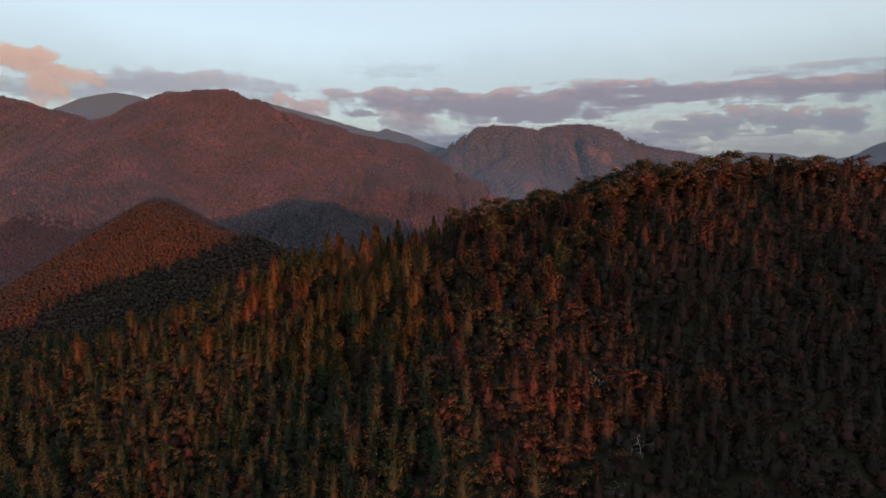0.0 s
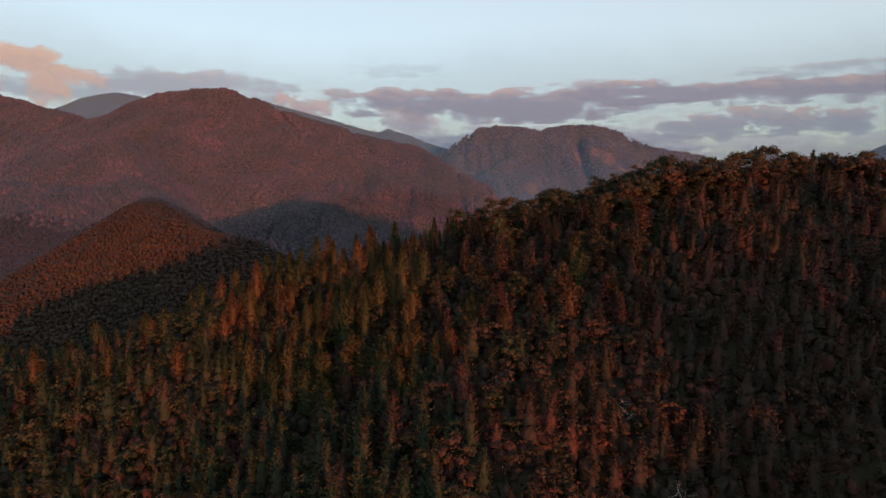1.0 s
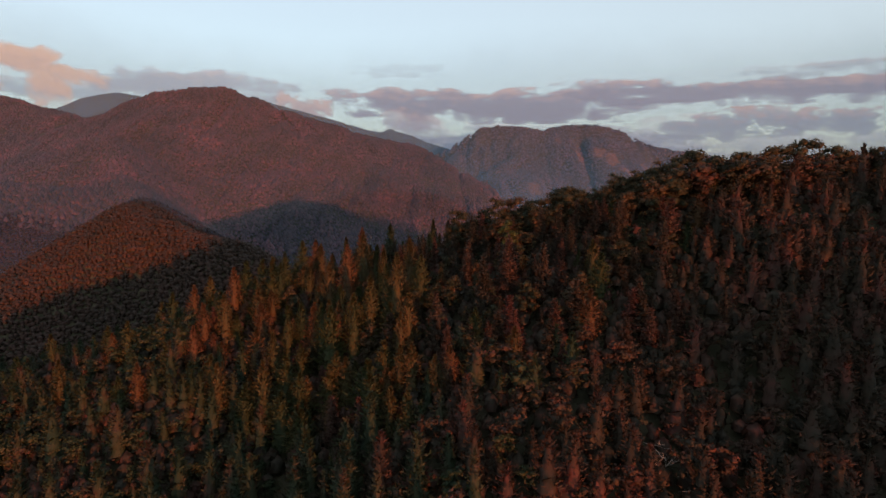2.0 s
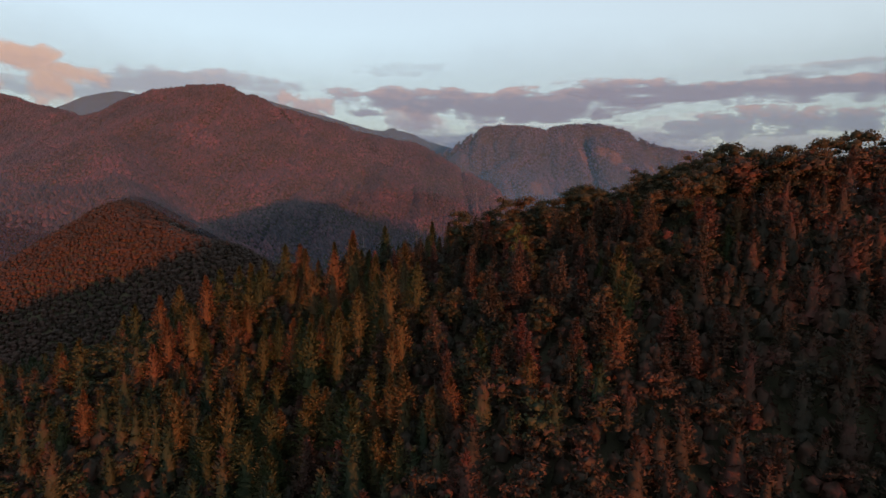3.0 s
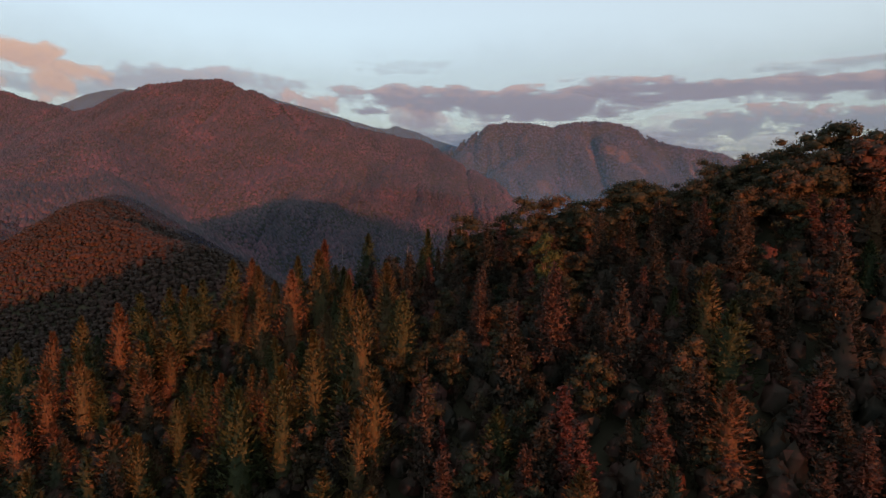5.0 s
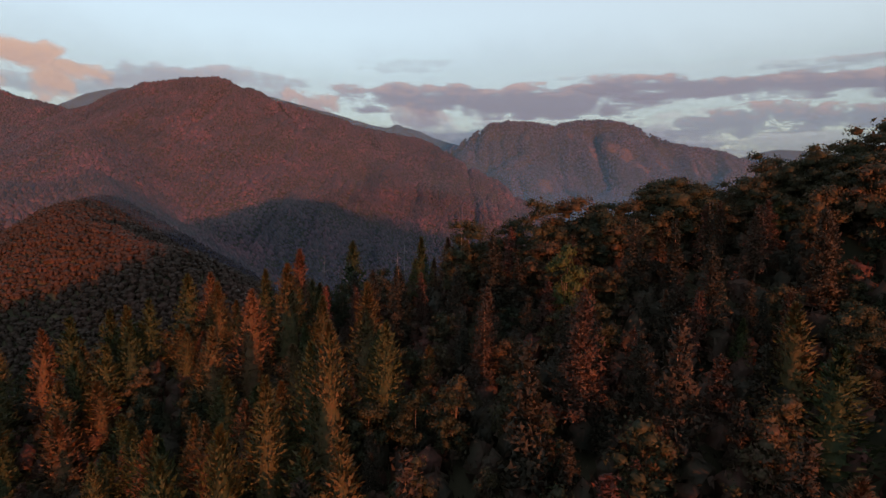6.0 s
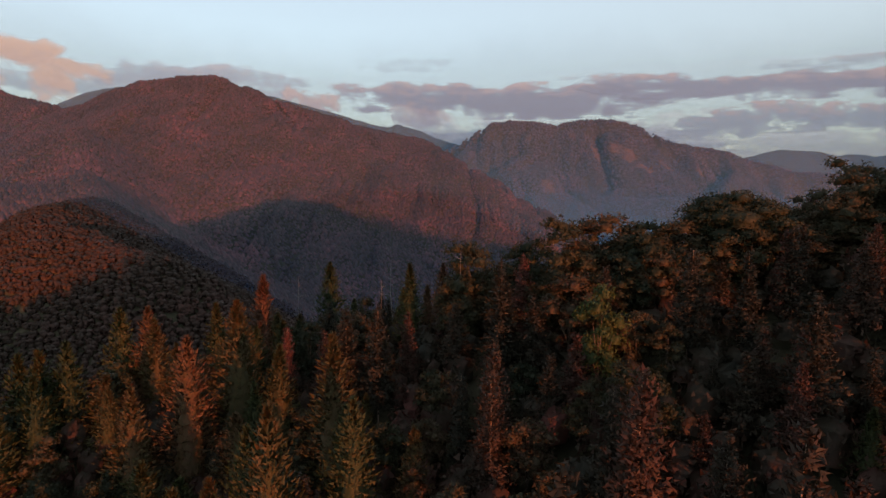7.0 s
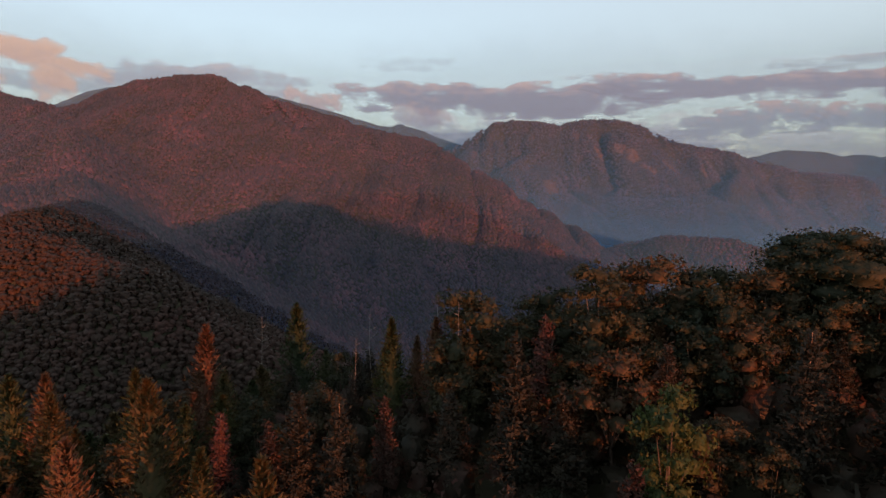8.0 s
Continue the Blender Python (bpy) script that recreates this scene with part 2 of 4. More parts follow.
def mesh_object(name, verts, faces, mats, parent=None, smooth=False, normals=None):
    me = bpy.data.meshes.new(name)
    if normals is not None:
        # every leaf faces outwards, as its crown does
        verts, faces = np.asarray(verts), np.asarray(faces)
        a, b, c = (verts[faces[:, i]] for i in range(3))
        inward = np.einsum("ij,ij->i", np.cross(b - a, c - a), normals[faces[:, 0]] + normals[faces[:, 1]] + normals[faces[:, 2]]) < 0
        faces = np.where(inward[:, None], faces[:, ::-1], faces)
    me.from_pydata(np.asarray(verts).tolist(), [], np.asarray(faces).tolist() if not isinstance(faces, list) else faces)
    for m in (mats if isinstance(mats, (list, tuple)) else [mats]):
        me.materials.append(m)
    if smooth:
        me.polygons.foreach_set("use_smooth", np.ones(len(me.polygons), bool))
    me.update()
    if normals is not None:
        me.normals_split_custom_set_from_vertices(np.asarray(normals, np.float32))
    ob = new(name, me)
    ob.parent = parent
    return ob


# one sheet of ground, out to the horizon, finer ahead than behind
ang = np.concatenate([np.arange(-54, 54, 0.3), np.arange(54, 306, 3.0)])
rad = np.concatenate([np.geomspace(12, 88, 24), np.arange(92, 280, 3.6), np.geomspace(285, 640, 54), np.arange(650, 1400, 9.5), np.geomspace(1420, 2180, 28),
                      np.arange(2200, 3020, 14.0), np.geomspace(3040, 4500, 50)])
A, R = np.meshgrid(np.radians(ang), rad, indexing="ij")
GX, GY = R * np.sin(A), R * np.cos(A)
GZ = height(GX, GY)
na, nr = GX.shape
ii, jj = np.meshgrid(np.arange(na), np.arange(nr - 1), indexing="ij")
i2 = (ii + 1) % na
quads = np.stack([ii * nr + jj, i2 * nr + jj, i2 * nr + jj + 1, ii * nr + jj + 1], -1).reshape(-1, 4)
gv = np.stack([GX, GY, GZ], -1).reshape(-1, 3)
gv = np.vstack([gv, [[0, 0, float(height(np.zeros(1), np.zeros(1))[0])]]])
gf = quads[:, ::-1].tolist() + [[a * nr, ((a + 1) % na) * nr, na * nr] for a in range(na)]
ground = mesh_object("ground", gv, gf, soil, smooth=True)
tagged(ground, "steep forest floor of ridges and valleys under dense trees", "ground", kind="structure")


# ---------------------------------------------------------------- trees
def sprays(rng, centres, along, size, slim=0.45, loose=0.3):
    """A pointed three-cornered spray of leaves at every centre, its length along the given way."""
    n = len(centres)
    a = along + rng.normal(0, loose, (n, 3))
    a /= np.linalg.norm(a, axis=1, keepdims=True) + 1e-9
    b = np.cross(a, rng.normal(0, 1, (n, 3)))
    b /= np.linalg.norm(b, axis=1, keepdims=True) + 1e-9
    s = size * rng.uniform(0.6, 1.4, (n, 1))
    w = s * slim * rng.uniform(0.7, 1.3, (n, 1))
    v = np.stack([centres - a * s * 0.7 - b * w, centres - a * s * 0.5 + b * w, centres + a * s], 1).reshape(-1, 3)
    return v, np.arange(3 * n).reshape(-1, 3)


def split(f):
    """Four-cornered faces as triangles."""
    f = np.asarray(f)
    return np.vstack([f[:, [0, 1, 2]], f[:, [0, 2, 3]]])


def kernel(rng, centre, rx, rz, cut=-0.6, rows=3, cols=5):
    """The dense inside of a crown or lobe: a lumpy shell."""
    v, f = [], []
    for i in range(rows + 1):
        e = cut + (math.pi / 2 - cut) * i / rows
        for j in range(cols):
            a = 2 * math.pi * (j + 0.5 * (i % 2)) / cols
            k = rng.uniform(0.75, 1.15)
            v.append((centre[0] + rx * k * math.cos(e) * math.cos(a), centre[1] + rx * k * math.cos(e) * math.sin(a), centre[2] + rz * k * math.sin(e)))
    for i in range(rows):
        for j in range(cols):
            f.append([i * cols + j, i * cols + (j + 1) % cols, (i + 1) * cols + (j + 1) % cols, (i + 1) * cols + j])
    return np.array(v), split(f)


def tube(path, radii, sides):
    """A tapered limb along a path."""
    path = np.asarray(path, float)
    v, f = [], []
    for k, p in enumerate(path):
        d = path[min(k + 1, len(path) - 1)] - path[max(k - 1, 0)]
        d /= np.linalg.norm(d) + 1e-9
        u = np.cross(d, (0.31, 0.95, 0.05) if abs(d[1]) < 0.9 else (1, 0, 0))
        u /= np.linalg.norm(u)
        w = np.cross(d, u)
        for s in range(sides):
            a = 2 * math.pi * s / sides
            v.append(p + radii[k] * (math.cos(a) * u + math.sin(a) * w))
    for k in range(len(path) - 1):
        for s in range(sides):
            t = (s + 1) % sides
            f.append([k * sides + s, k * sides + t, (k + 1) * sides + t, (k + 1) * sides + s])
    return np.array(v), np.array(f)


def joined(pieces):
    v, f, base = [], [], 0
    for pv, pf in pieces:
        v.append(pv)
        f.append(pf + base)
        base += len(pv)
    return np.vstack(v), np.vstack(f)


def faced(v, f, out, own):
    """A crown whose leaves face outwards, each with a share of its own turn."""
    out = out / (np.linalg.norm(out, axis=1, keepdims=True) + 0.05)
    tri = np.cross(v[f[:, 1]] - v[f[:, 0]], v[f[:, 2]] - v[f[:, 0]])
    tri /= np.linalg.norm(tri, axis=1, keepdims=True) + 1e-9
    tri *= np.sign(np.einsum("ij,ij->i", tri, out[f[:, 0]]) + 1e-9)[:, None]
    face = np.zeros_like(v)
    for k in range(3):
        np.add.at(face, f[:, k], tri)
    n = out + own * face / (np.linalg.norm(face, axis=1, keepdims=True) + 1e-9)
    return v, f, n / (np.linalg.norm(n, axis=1, keepdims=True) + 1e-9)


def conifer_shape(seed, tall, wide, bare, step, size, gap=0.0, sides=6, branches=7):
    """Trunk and crown of a slender conifer: whorls of upswept sprays round a straight stem, tapering to a point."""
    rng = np.random.default_rng(seed)
    n = 7
    sway = np.cumsum(rng.normal(0, 0.06, (n, 2)), 0)
    zs = np.linspace(0, tall * 0.98, n)
    stem = np.column_stack([sway, zs])
    r0 = (0.006 if gap else 0.009) * tall + 0.03
    trunk = [tube(stem, np.linspace(r0, 0.03, n), sides)]
    cs, al, base = [], [], bare * tall
    z = base
    while z < tall - 0.2:
        t = (z - base) / (tall - base)
        reach = wide * (min(1.0, 0.8 + 2.0 * t) * (1 - t) * 1.08 + 0.025) * rng.uniform(0.78, 1.14)
        sx, sy = np.interp(z, zs, sway[:, 0]), np.interp(z, zs, sway[:, 1])
        for _ in range(int(rng.integers(branches - 2, branches + 2))):
            if rng.random() < gap:
                continue
            az = rng.uniform(0, 2 * math.pi)
            L = reach * (rng.uniform(0.45, 1.15) if gap else rng.uniform(0.72, 1.28))
            up = (0.0 if gap else 0.55) + 0.8 * t + rng.normal(0, 0.15)
            out = np.array([math.cos(az), math.sin(az), 0])
            m = max(1, int(round(L / (size * 1.15)))) if gap else (3 if sides > 4 else 2)
            for k in range(m):
                q = (k + 0.7) / m * L if gap else L * (0.52 + 0.23 * k + rng.uniform(-0.1, 0.08))
                cs.append((sx + out[0] * q, sy + out[1] * q, z + up * q * 0.8 + rng.normal(0, 0.25 * size)))
                al.append(out + np.array([0, 0, up]))
                if gap:
                    for _ in range(4):
                        cs.append((sx + out[0] * q + rng.normal(0, 0.26), sy + out[1] * q + rng.normal(0, 0.26), z + up * q * 0.8 + rng.normal(0.1, 0.26)))
                        al.append(out * 0.6 + rng.normal(0, 0.5, 3) + np.array([0, 0, 0.5]))
            if gap and rng.random() < 0.3:
                trunk.append(tube([(sx, sy, z), (sx + out[0] * L * 0.7, sy + out[1] * L * 0.7, z + up * L * 0.56)], [0.04, 0.015], 3))
        z += step * rng.uniform(0.8, 1.2)
    cs.append((sway[-1, 0], sway[-1, 1], tall))
    al.append(np.array([0.0, 0.0, 1.0]))
    crown = [sprays(rng, np.array(cs), np.array(al), size, 0.42 if gap else 0.34, 0.35)]
    if not gap:
        # dense inner foliage, notched between the whorls
        m, cols = (20, 8) if sides > 4 else (10, 6)
        v = []
        for k in range(m + 1):
            t = k / m * 0.94
            q = wide * min(1.0, 0.8 + 2.0 * t) * (1 - t) * (0.56 if k % 2 else 0.46)
            zz = base + t * (tall - base)
            for j in range(cols):
                a, w = 2 * math.pi * (j + 0.5 * (k % 2)) / cols, rng.uniform(0.82, 1.1)
                v.append((np.interp(zz, zs, sway[:, 0]) + q * w * math.cos(a), np.interp(zz, zs, sway[:, 1]) + q * w * math.sin(a), zz + rng.normal(0, 0.15)))
        crown.append((np.array(v), split([[k * cols + j, k * cols + (j + 1) % cols, (k + 1) * cols + (j + 1) % cols, (k + 1) * cols + j] for k in range(m) for j in range(cols)])))
    v, f = joined(crown)
    out = np.column_stack([v[:, :2], np.full(len(v), 0.3 * wide)])
    return joined(trunk), faced(v, f, out, 0.6)


def broadleaf_shape(seed, tall, wide, deep, lobes, per_lobe, size, limbs=True, flat=0.7, rows=3, cols=5):
    """Trunk with limbs, and a dome of leafy lobes with gaps between them."""
    rng = np.random.default_rng(seed)
    fork = tall - deep * rng.uniform(0.85, 1.0)
    trunk = [tube([(0, 0, 0), (rng.normal(0, 0.2), rng.normal(0, 0.2), fork * 0.5), (0, 0, fork)], [0.016 * tall, 0.013 * tall, 0.010 * tall], 6)]
    crown, outward = [], []
    for k in range(lobes):
        az = 2.4 * k + rng.normal(0, 0.35)
        rr = wide * math.sqrt((k + 0.3) / lobes) * rng.uniform(0.75, 1.05)
        lr = wide * rng.uniform(0.26, 0.48) * max(0.62, 1.15 - 0.25 * lobes / 16)
        top = tall - deep * 0.5 * (rr / wide) ** 2.2 - lr * flat + rng.normal(0, 0.07 * deep)
        if k % 2 == 1:
            # lower lobes fill the crown beneath the dome
            rr = wide * rng.uniform(0.35, 0.8)
            top = tall - deep * rng.uniform(0.5, 0.92)
            lr = wide * rng.uniform(0.3, 0.42)
        c = np.array([math.cos(az) * rr * 0.85, math.sin(az) * rr * 0.85, top])
        d = rng.normal(0, 1, (per_lobe, 3))
        d[:, 2] = np.abs(d[:, 2]) * 1.1 - 0.45
        d /= np.linalg.norm(d, axis=1, keepdims=True)
        at = c + d * lr * np.array([1, 1, flat]) * rng.uniform(0.72, 1.38, (per_lobe, 1))
        across = np.cross(d, rng.normal(0, 1, (per_lobe, 3))) + d * 0.45
        crown.append(sprays(rng, at, across, size, 0.6, 0.2))
        outward.append(np.repeat(d + rng.normal(0, 0.3, d.shape), 3, 0))
        crown.append(kernel(rng, c, lr * 0.7, lr * flat * 0.7, -0.6, rows, cols))
        outward.append(crown[-1][0] - c)
        if limbs and k % 3 == 0:
            mid = np.array([c[0] * 0.45, c[1] * 0.45, fork + (c[2] - fork) * 0.5])
            trunk.append(tube([(0, 0, fork * 0.97), mid, mid * 0.4 + c * 0.6], [0.007 * tall, 0.005 * tall, 0.02], 4))
    return joined(trunk), faced(*joined(crown), np.vstack(outward), 2.0)


def dead_shape(seed, tall, spread, twigs=3):
    """A bare tree: a stem that forks again and again."""
    rng = np.random.default_rng(seed)
    out = []

    def grow(p, d, length, r, depth):
        q = p + d * length * 0.5 + rng.normal(0, 0.06 * length, 3)
        e = p + d * length + rng.normal(0, 0.08 * length, 3)
        out.append(tube([p, q, e], [r, r * 0.8, r * 0.6], 5 if depth > 1 else 3))
        if depth:
            for _ in range(twigs):
                nd = d + rng.normal(0, spread, 3) + np.array([0, 0, 0.12])
                grow(e if rng.random() < 0.6 else q, nd / np.linalg.norm(nd), length * rng.uniform(0.5, 0.8), r * 0.55, depth - 1)

    grow(np.zeros(3), np.array([0.04, 0.03, 1.0]), tall * 0.42, 0.010 * tall, 4)
    return joined(out)


def snag_shape(seed, tall):
    """A thin leaning dead stem with a few short twigs."""
    rng = np.random.default_rng(seed)
    zs = np.linspace(0, tall, 7)
    path = np.column_stack([np.cumsum(rng.normal(0.12, 0.12, 7)), np.cumsum(rng.normal(0, 0.1, 7)), zs])
    out = [tube(path, np.linspace(0.045, 0.012, 7), 5)]
    for k in range(7):
        z = tall * rng.uniform(0.55, 0.92)
        p = np.array([np.interp(z, zs, path[:, 0]), np.interp(z, zs, path[:, 1]), z])
        a, L = rng.uniform(0, 6.28), rng.uniform(0.4, 1.1)
        d = np.array([math.cos(a), math.sin(a), rng.uniform(0.1, 0.8)])
        out.append(tube([p, p + d * L * 0.5 + rng.normal(0, 0.08, 3), p + d * L], [0.02, 0.016, 0.01], 3))
    return joined(out)


def tree_kind(name, label, category, group, trunk, crown, leaf, wood=None):
    """The first tree of a kind, with its parts, standing at the origin."""
    ob = new(name)
    mesh_object("trunk", trunk[0], trunk[1], wood or bark, ob)
    mesh_object("crown", crown[0], crown[1], leaf, ob, True, crown[2])
    return tagged(ob, label, category, group)


def stand(first, used, x, y, s, turn, lean, sink=0.3):
    """Sets a tree of this kind on the ground; the first call uses the original."""
    m = pose(x, y, float(height(np.array([x]), np.array([y]))[0]) - sink, lean[0], lean[1], turn)
    if first.name not in used:
        used.add(first.name)
        first.matrix_basis, ob = m, first
    else:
        ob = copy_thing(first, m)
    ob.scale = (s[0], s[0], s[1])
    return ob


rng = np.random.default_rng(5)


def scatter(x0, x1, y0, y1, gap, seed):
    """Plan points on a jittered grid."""
    r = np.random.default_rng(seed)
    gx, gy = np.meshgrid(np.arange(x0, x1, gap), np.arange(y0, y1, gap * 0.9))
    gx = gx + (np.arange(gx.shape[0]) % 2)[:, None] * gap * 0.5
    return gx.ravel() + r.uniform(-0.45, 0.45, gx.size) * gap, gy.ravel() + r.uniform(-0.45, 0.45, gx.size) * gap


pale_bark = grainy("pale_bark", (0.09, 0.068, 0.055), (0.20, 0.155, 0.125), 3.0, 0.9, 0.02, (1, 1, 0.25))
SLENDER = "tall slender conifer with a dense pointed crown"
OPEN = "thin open conifer with a bare pale stem and tufted reddish branches"
ROUND = "rounded broadleaf tree with a lumpy dark green crown"
conifers = [tree_kind("conifer", SLENDER, "tree", "conifers on the ridge", *conifer_shape(s, 14.0, w, b, 0.25, 0.36, 0.0, 6, 10), leaf_conifer)
            for s, w, b in ((1, 3.1, 0.06), (2, 2.7, 0.08), (3, 3.6, 0.06))]
fine_conifers = [tree_kind("conifer", SLENDER, "tree", "conifers on the ridge", *conifer_shape(s, 14.0, w, b, 0.17, 0.26, 0.0, 6, 12), leaf_conifer)
                 for s, w, b in ((41, 3.0, 0.06), (42, 2.6, 0.08), (43, 3.5, 0.06))]
spindly = [tree_kind("conifer", OPEN, "tree", "conifers on the ridge", *conifer_shape(s, 14.0, w, b, 0.45, 0.31, 0.15, 6, 8), leaf_rusty, pale_bark)
           for s, w, b in ((4, 2.6, 0.22), (5, 3.0, 0.26), (6, 2.4, 0.16))]
fine_spindly = [tree_kind("conifer", OPEN, "tree", "conifers on the ridge", *conifer_shape(s, 14.0, w, b, 0.40, 0.22, 0.15, 6, 8), leaf_rusty, pale_bark)
                for s, w, b in ((44, 2.6, 0.22), (45, 3.0, 0.28), (46, 2.4, 0.18))]
broads = [tree_kind("broadleaf_tree", ROUND, "tree", "broadleaf trees on the ridge", *broadleaf_shape(s, h, w, d, n, 64, 0.25, True, 0.8, 3, 6), leaf_broad)
          for s, h, w, d, n in ((7, 10.0, 3.0, 8.0, 19), (8, 10.0, 2.6, 8.2, 18), (9, 12.0, 4.6, 8.5, 26))]
fine_broads = [tree_kind("broadleaf_tree", ROUND, "tree", "broadleaf trees on the ridge", *broadleaf_shape(s, h, w, d, n, 115, 0.165, True, 0.8, 2, 7), leaf_broad)
               for s, h, w, d, n in ((47, 10.0, 3.0, 8.0, 22), (48, 10.0, 2.6, 8.2, 21), (49, 12.0, 4.6, 8.5, 30))]
umbrella = tree_kind("broadleaf_tree", "huge domed broadleaf tree with a flat-topped spreading crown on the crest", "tree", "broadleaf trees on the ridge",
                     *broadleaf_shape(12, 14.0, 6.8, 6.5, 72, 150, 0.17, True, 0.65, 4, 8), leaf_broad)

used, taken = set(), []


def tallness(first):
    return max(v.co.z for c in first.children for v in c.data.vertices)


def top_of(first, x, y, top, slim, turn):
    """Sets a tree so that its tip stands at that height."""
    tall = tallness(first)
    g = (top + 0.3 - float(height(np.array([x]), np.array([y]))[0])) / tall
    g = min(max(g, 0.55), 1.5)
    taken.append((x, y))
    return stand(first, used, x, y, (min(g, 1.35) * slim, g), turn, (0, 0))


# trees that stand out, by place and height of the tip
OUTER_CONIFERS = [(-118.8, 176.5, 104.5), (-110, 179, 107), (-109, 190.5, 110), (-95, 173.5, 108), (-93.7, 192, 112), (-89, 186, 111.5), (-84.6, 185.6, 115), (-83, 201, 117), (-78.6, 198.7, 120.3),
                  (-75, 164.4, 107), (-72.6, 168, 109), (-72.8, 199.8, 122.3), (-69.2, 203, 124.5), (-69.4, 176, 112), (-63.8, 179, 115.4), (-62.5, 203.6, 127), (-59.8, 206, 128.7), (-59, 187, 122),
                  (-56.6, 212, 128.5), (-53, 211, 129.4), (-51.8, 164, 110.5), (-51.6, 192, 123), (-49.4, 211.5, 130.6), (-48.7, 204.4, 128.2), (-45, 217, 134), (-43, 156.6, 108), (-41.6, 172.5, 115.3),
                  (-41.3, 216.6, 134.2), (-38.8, 214.3, 133), (-40, 160.5, 112.3)]
INNER_CONIFERS = [(-33, 181, 121), (-33, 198.3, 129.2), (-30.7, 179, 121.4), (-28.4, 202.2, 134), (-31.3, 216.8, 134.8), (-27.4, 172.8, 122), (-24.5, 207, 137.3), (-27.5, 226, 137.5), (-22, 175, 124.6),
                  (-18.8, 235.8, 138.3), (-18.6, 179, 128.5), (-15.2, 186, 130.5), (-12.4, 182.3, 134.3), (-9.5, 194.7, 136.5), (-9.8, 166, 122), (-9.2, 155.8, 117), (-8.4, 170, 126), (-7.2, 190, 130.8),
                  (-6.0, 186.5, 133), (-3.6, 217.5, 140.6), (1.0, 219, 140.4)]
for k, (x, y, top) in enumerate(OUTER_CONIFERS + INNER_CONIFERS):
    top_of((fine_conifers if y > 174 and x > -48 else conifers)[k % 3], x, y, top, 1.0 + 0.12 * math.sin(2.1 * k), 47 * k)
OPEN_CONIFERS = [(-6.3, 203, 137.3), (-10.5, 206.7, 136.5), (-1.4, 164.6, 127), (0.4, 166, 120.5), (0.9, 157, 121), (6.2, 187, 135), (8, 203, 143), (9.6, 156.5, 122), (14.8, 180.6, 136.5), (16.2, 177.5, 139),
                 (18, 183, 136.5), (9.3, 171, 134.8), (21.7, 160, 121.8), (22, 177, 134.5), (23.8, 171.5, 137.5), (28.7, 169.7, 129.8), (32.7, 185.3, 143), (41.3, 165.6, 131), (44.2, 183.3, 147.2), (45, 147, 119.5),
                 (52.2, 172.8, 143.7), (58.3, 154.4, 130), (65.6, 162.7, 136), (36.6, 180.8, 138), (79, 159, 133.5), (8.2, 126, 106.5), (60, 116.4, 102), (11.5, 209, 143)]
for k, (x, y, top) in enumerate(OPEN_CONIFERS):
    top_of((fine_spindly if y > 174 else spindly)[k % 3], x, y, top, 1.05, 61 * k)
for k, (x, y, top) in enumerate([(22, 213.6, 148), (16.5, 210, 147.8), (5, 217, 146), (12.5, 215.5, 144.5), (27, 214, 147)]):
    top_of(fine_broads[k % 2], x, y, top, 1.2, 83 * k)
top_of(umbrella, 37.8, 210, 151.0, 1.25, 20)
for k, (x, y, top) in enumerate([(30.5, 209, 147.6), (33, 204.5, 146), (43.5, 206, 148.8), (40, 203, 148), (27, 206, 145.5), (46.5, 205, 149), (36.5, 203.5, 147), (23.5, 211.5, 145.6), (20, 212, 145.4), (26, 211, 145.6)]):
    top_of(fine_broads[2 if k % 3 else 0], x, y, top, 1.1, 71 * k)
for k, (x, y, top) in enumerate([(47, 211, 150.5), (47.5, 205, 152), (51, 207, 154.3), (53.5, 211, 155.4), (56, 205, 155.9), (59, 210, 156.6), (61.5, 204, 157), (65.5, 206, 158.8), (72, 205, 162.3), (79, 204, 160.5),
                                 (86, 203, 161.5), (94, 202, 163), (103, 202, 165.2), (111, 200, 163), (121, 198, 162.5), (131, 197, 163), (67, 211, 158), (75.5, 208, 160.5)]):
    top_of((fine_broads if x < 70 else broads)[2], x, y, top, 1.15, 97 * k)

# one tree in fresh leaf among the dark ones
FRESH_STOPS = [(0.00, (0.018, 0.032, 0.011)), (0.50, (0.038, 0.056, 0.017)), (1.00, (0.066, 0.076, 0.024))]
leaf_fresh = foliage("fresh_leaves", FRESH_STOPS, 0.0, 0.3, 0.4, 0.2, 0.4, 1.6, 0.08)
fresh = tree_kind("broadleaf_tree", "rounded broadleaf tree with pale yellow-green leaves", "tree", "broadleaf trees on the ridge", *broadleaf_shape(50, 10.0, 2.7, 8.0, 22, 115, 0.165, True, 0.8, 2, 7), leaf_fresh)
top_of(fresh, 17.7, 195.6, 141.5, 0.85, 30)

# lower trees that close the crest beneath the tall crowns
for k in range(66):
    x = 3 + 1.3 * k + rng.uniform(-1, 1)
    y = float(np.interp(x, [0, 12, 35, 60, 85], [217, 213, 208, 200, 195])) - rng.uniform(-4, 6)
    room = float(np.interp(x, [0, 12, 25, 36, 47, 52, 60, 72, 85], [139, 143, 146, 147.5, 149, 153.5, 156, 159, 161])) - float(height(np.array([x]), np.array([y]))[0])
    g = room * rng.uniform(0.66, 0.92) / 10.8
    stand((fine_broads if x < 45 else broads)[k % 2], used, x, y, (max(g, 0.75) * rng.uniform(1.05, 1.3), g), rng.uniform(0, 360), (0, 0))

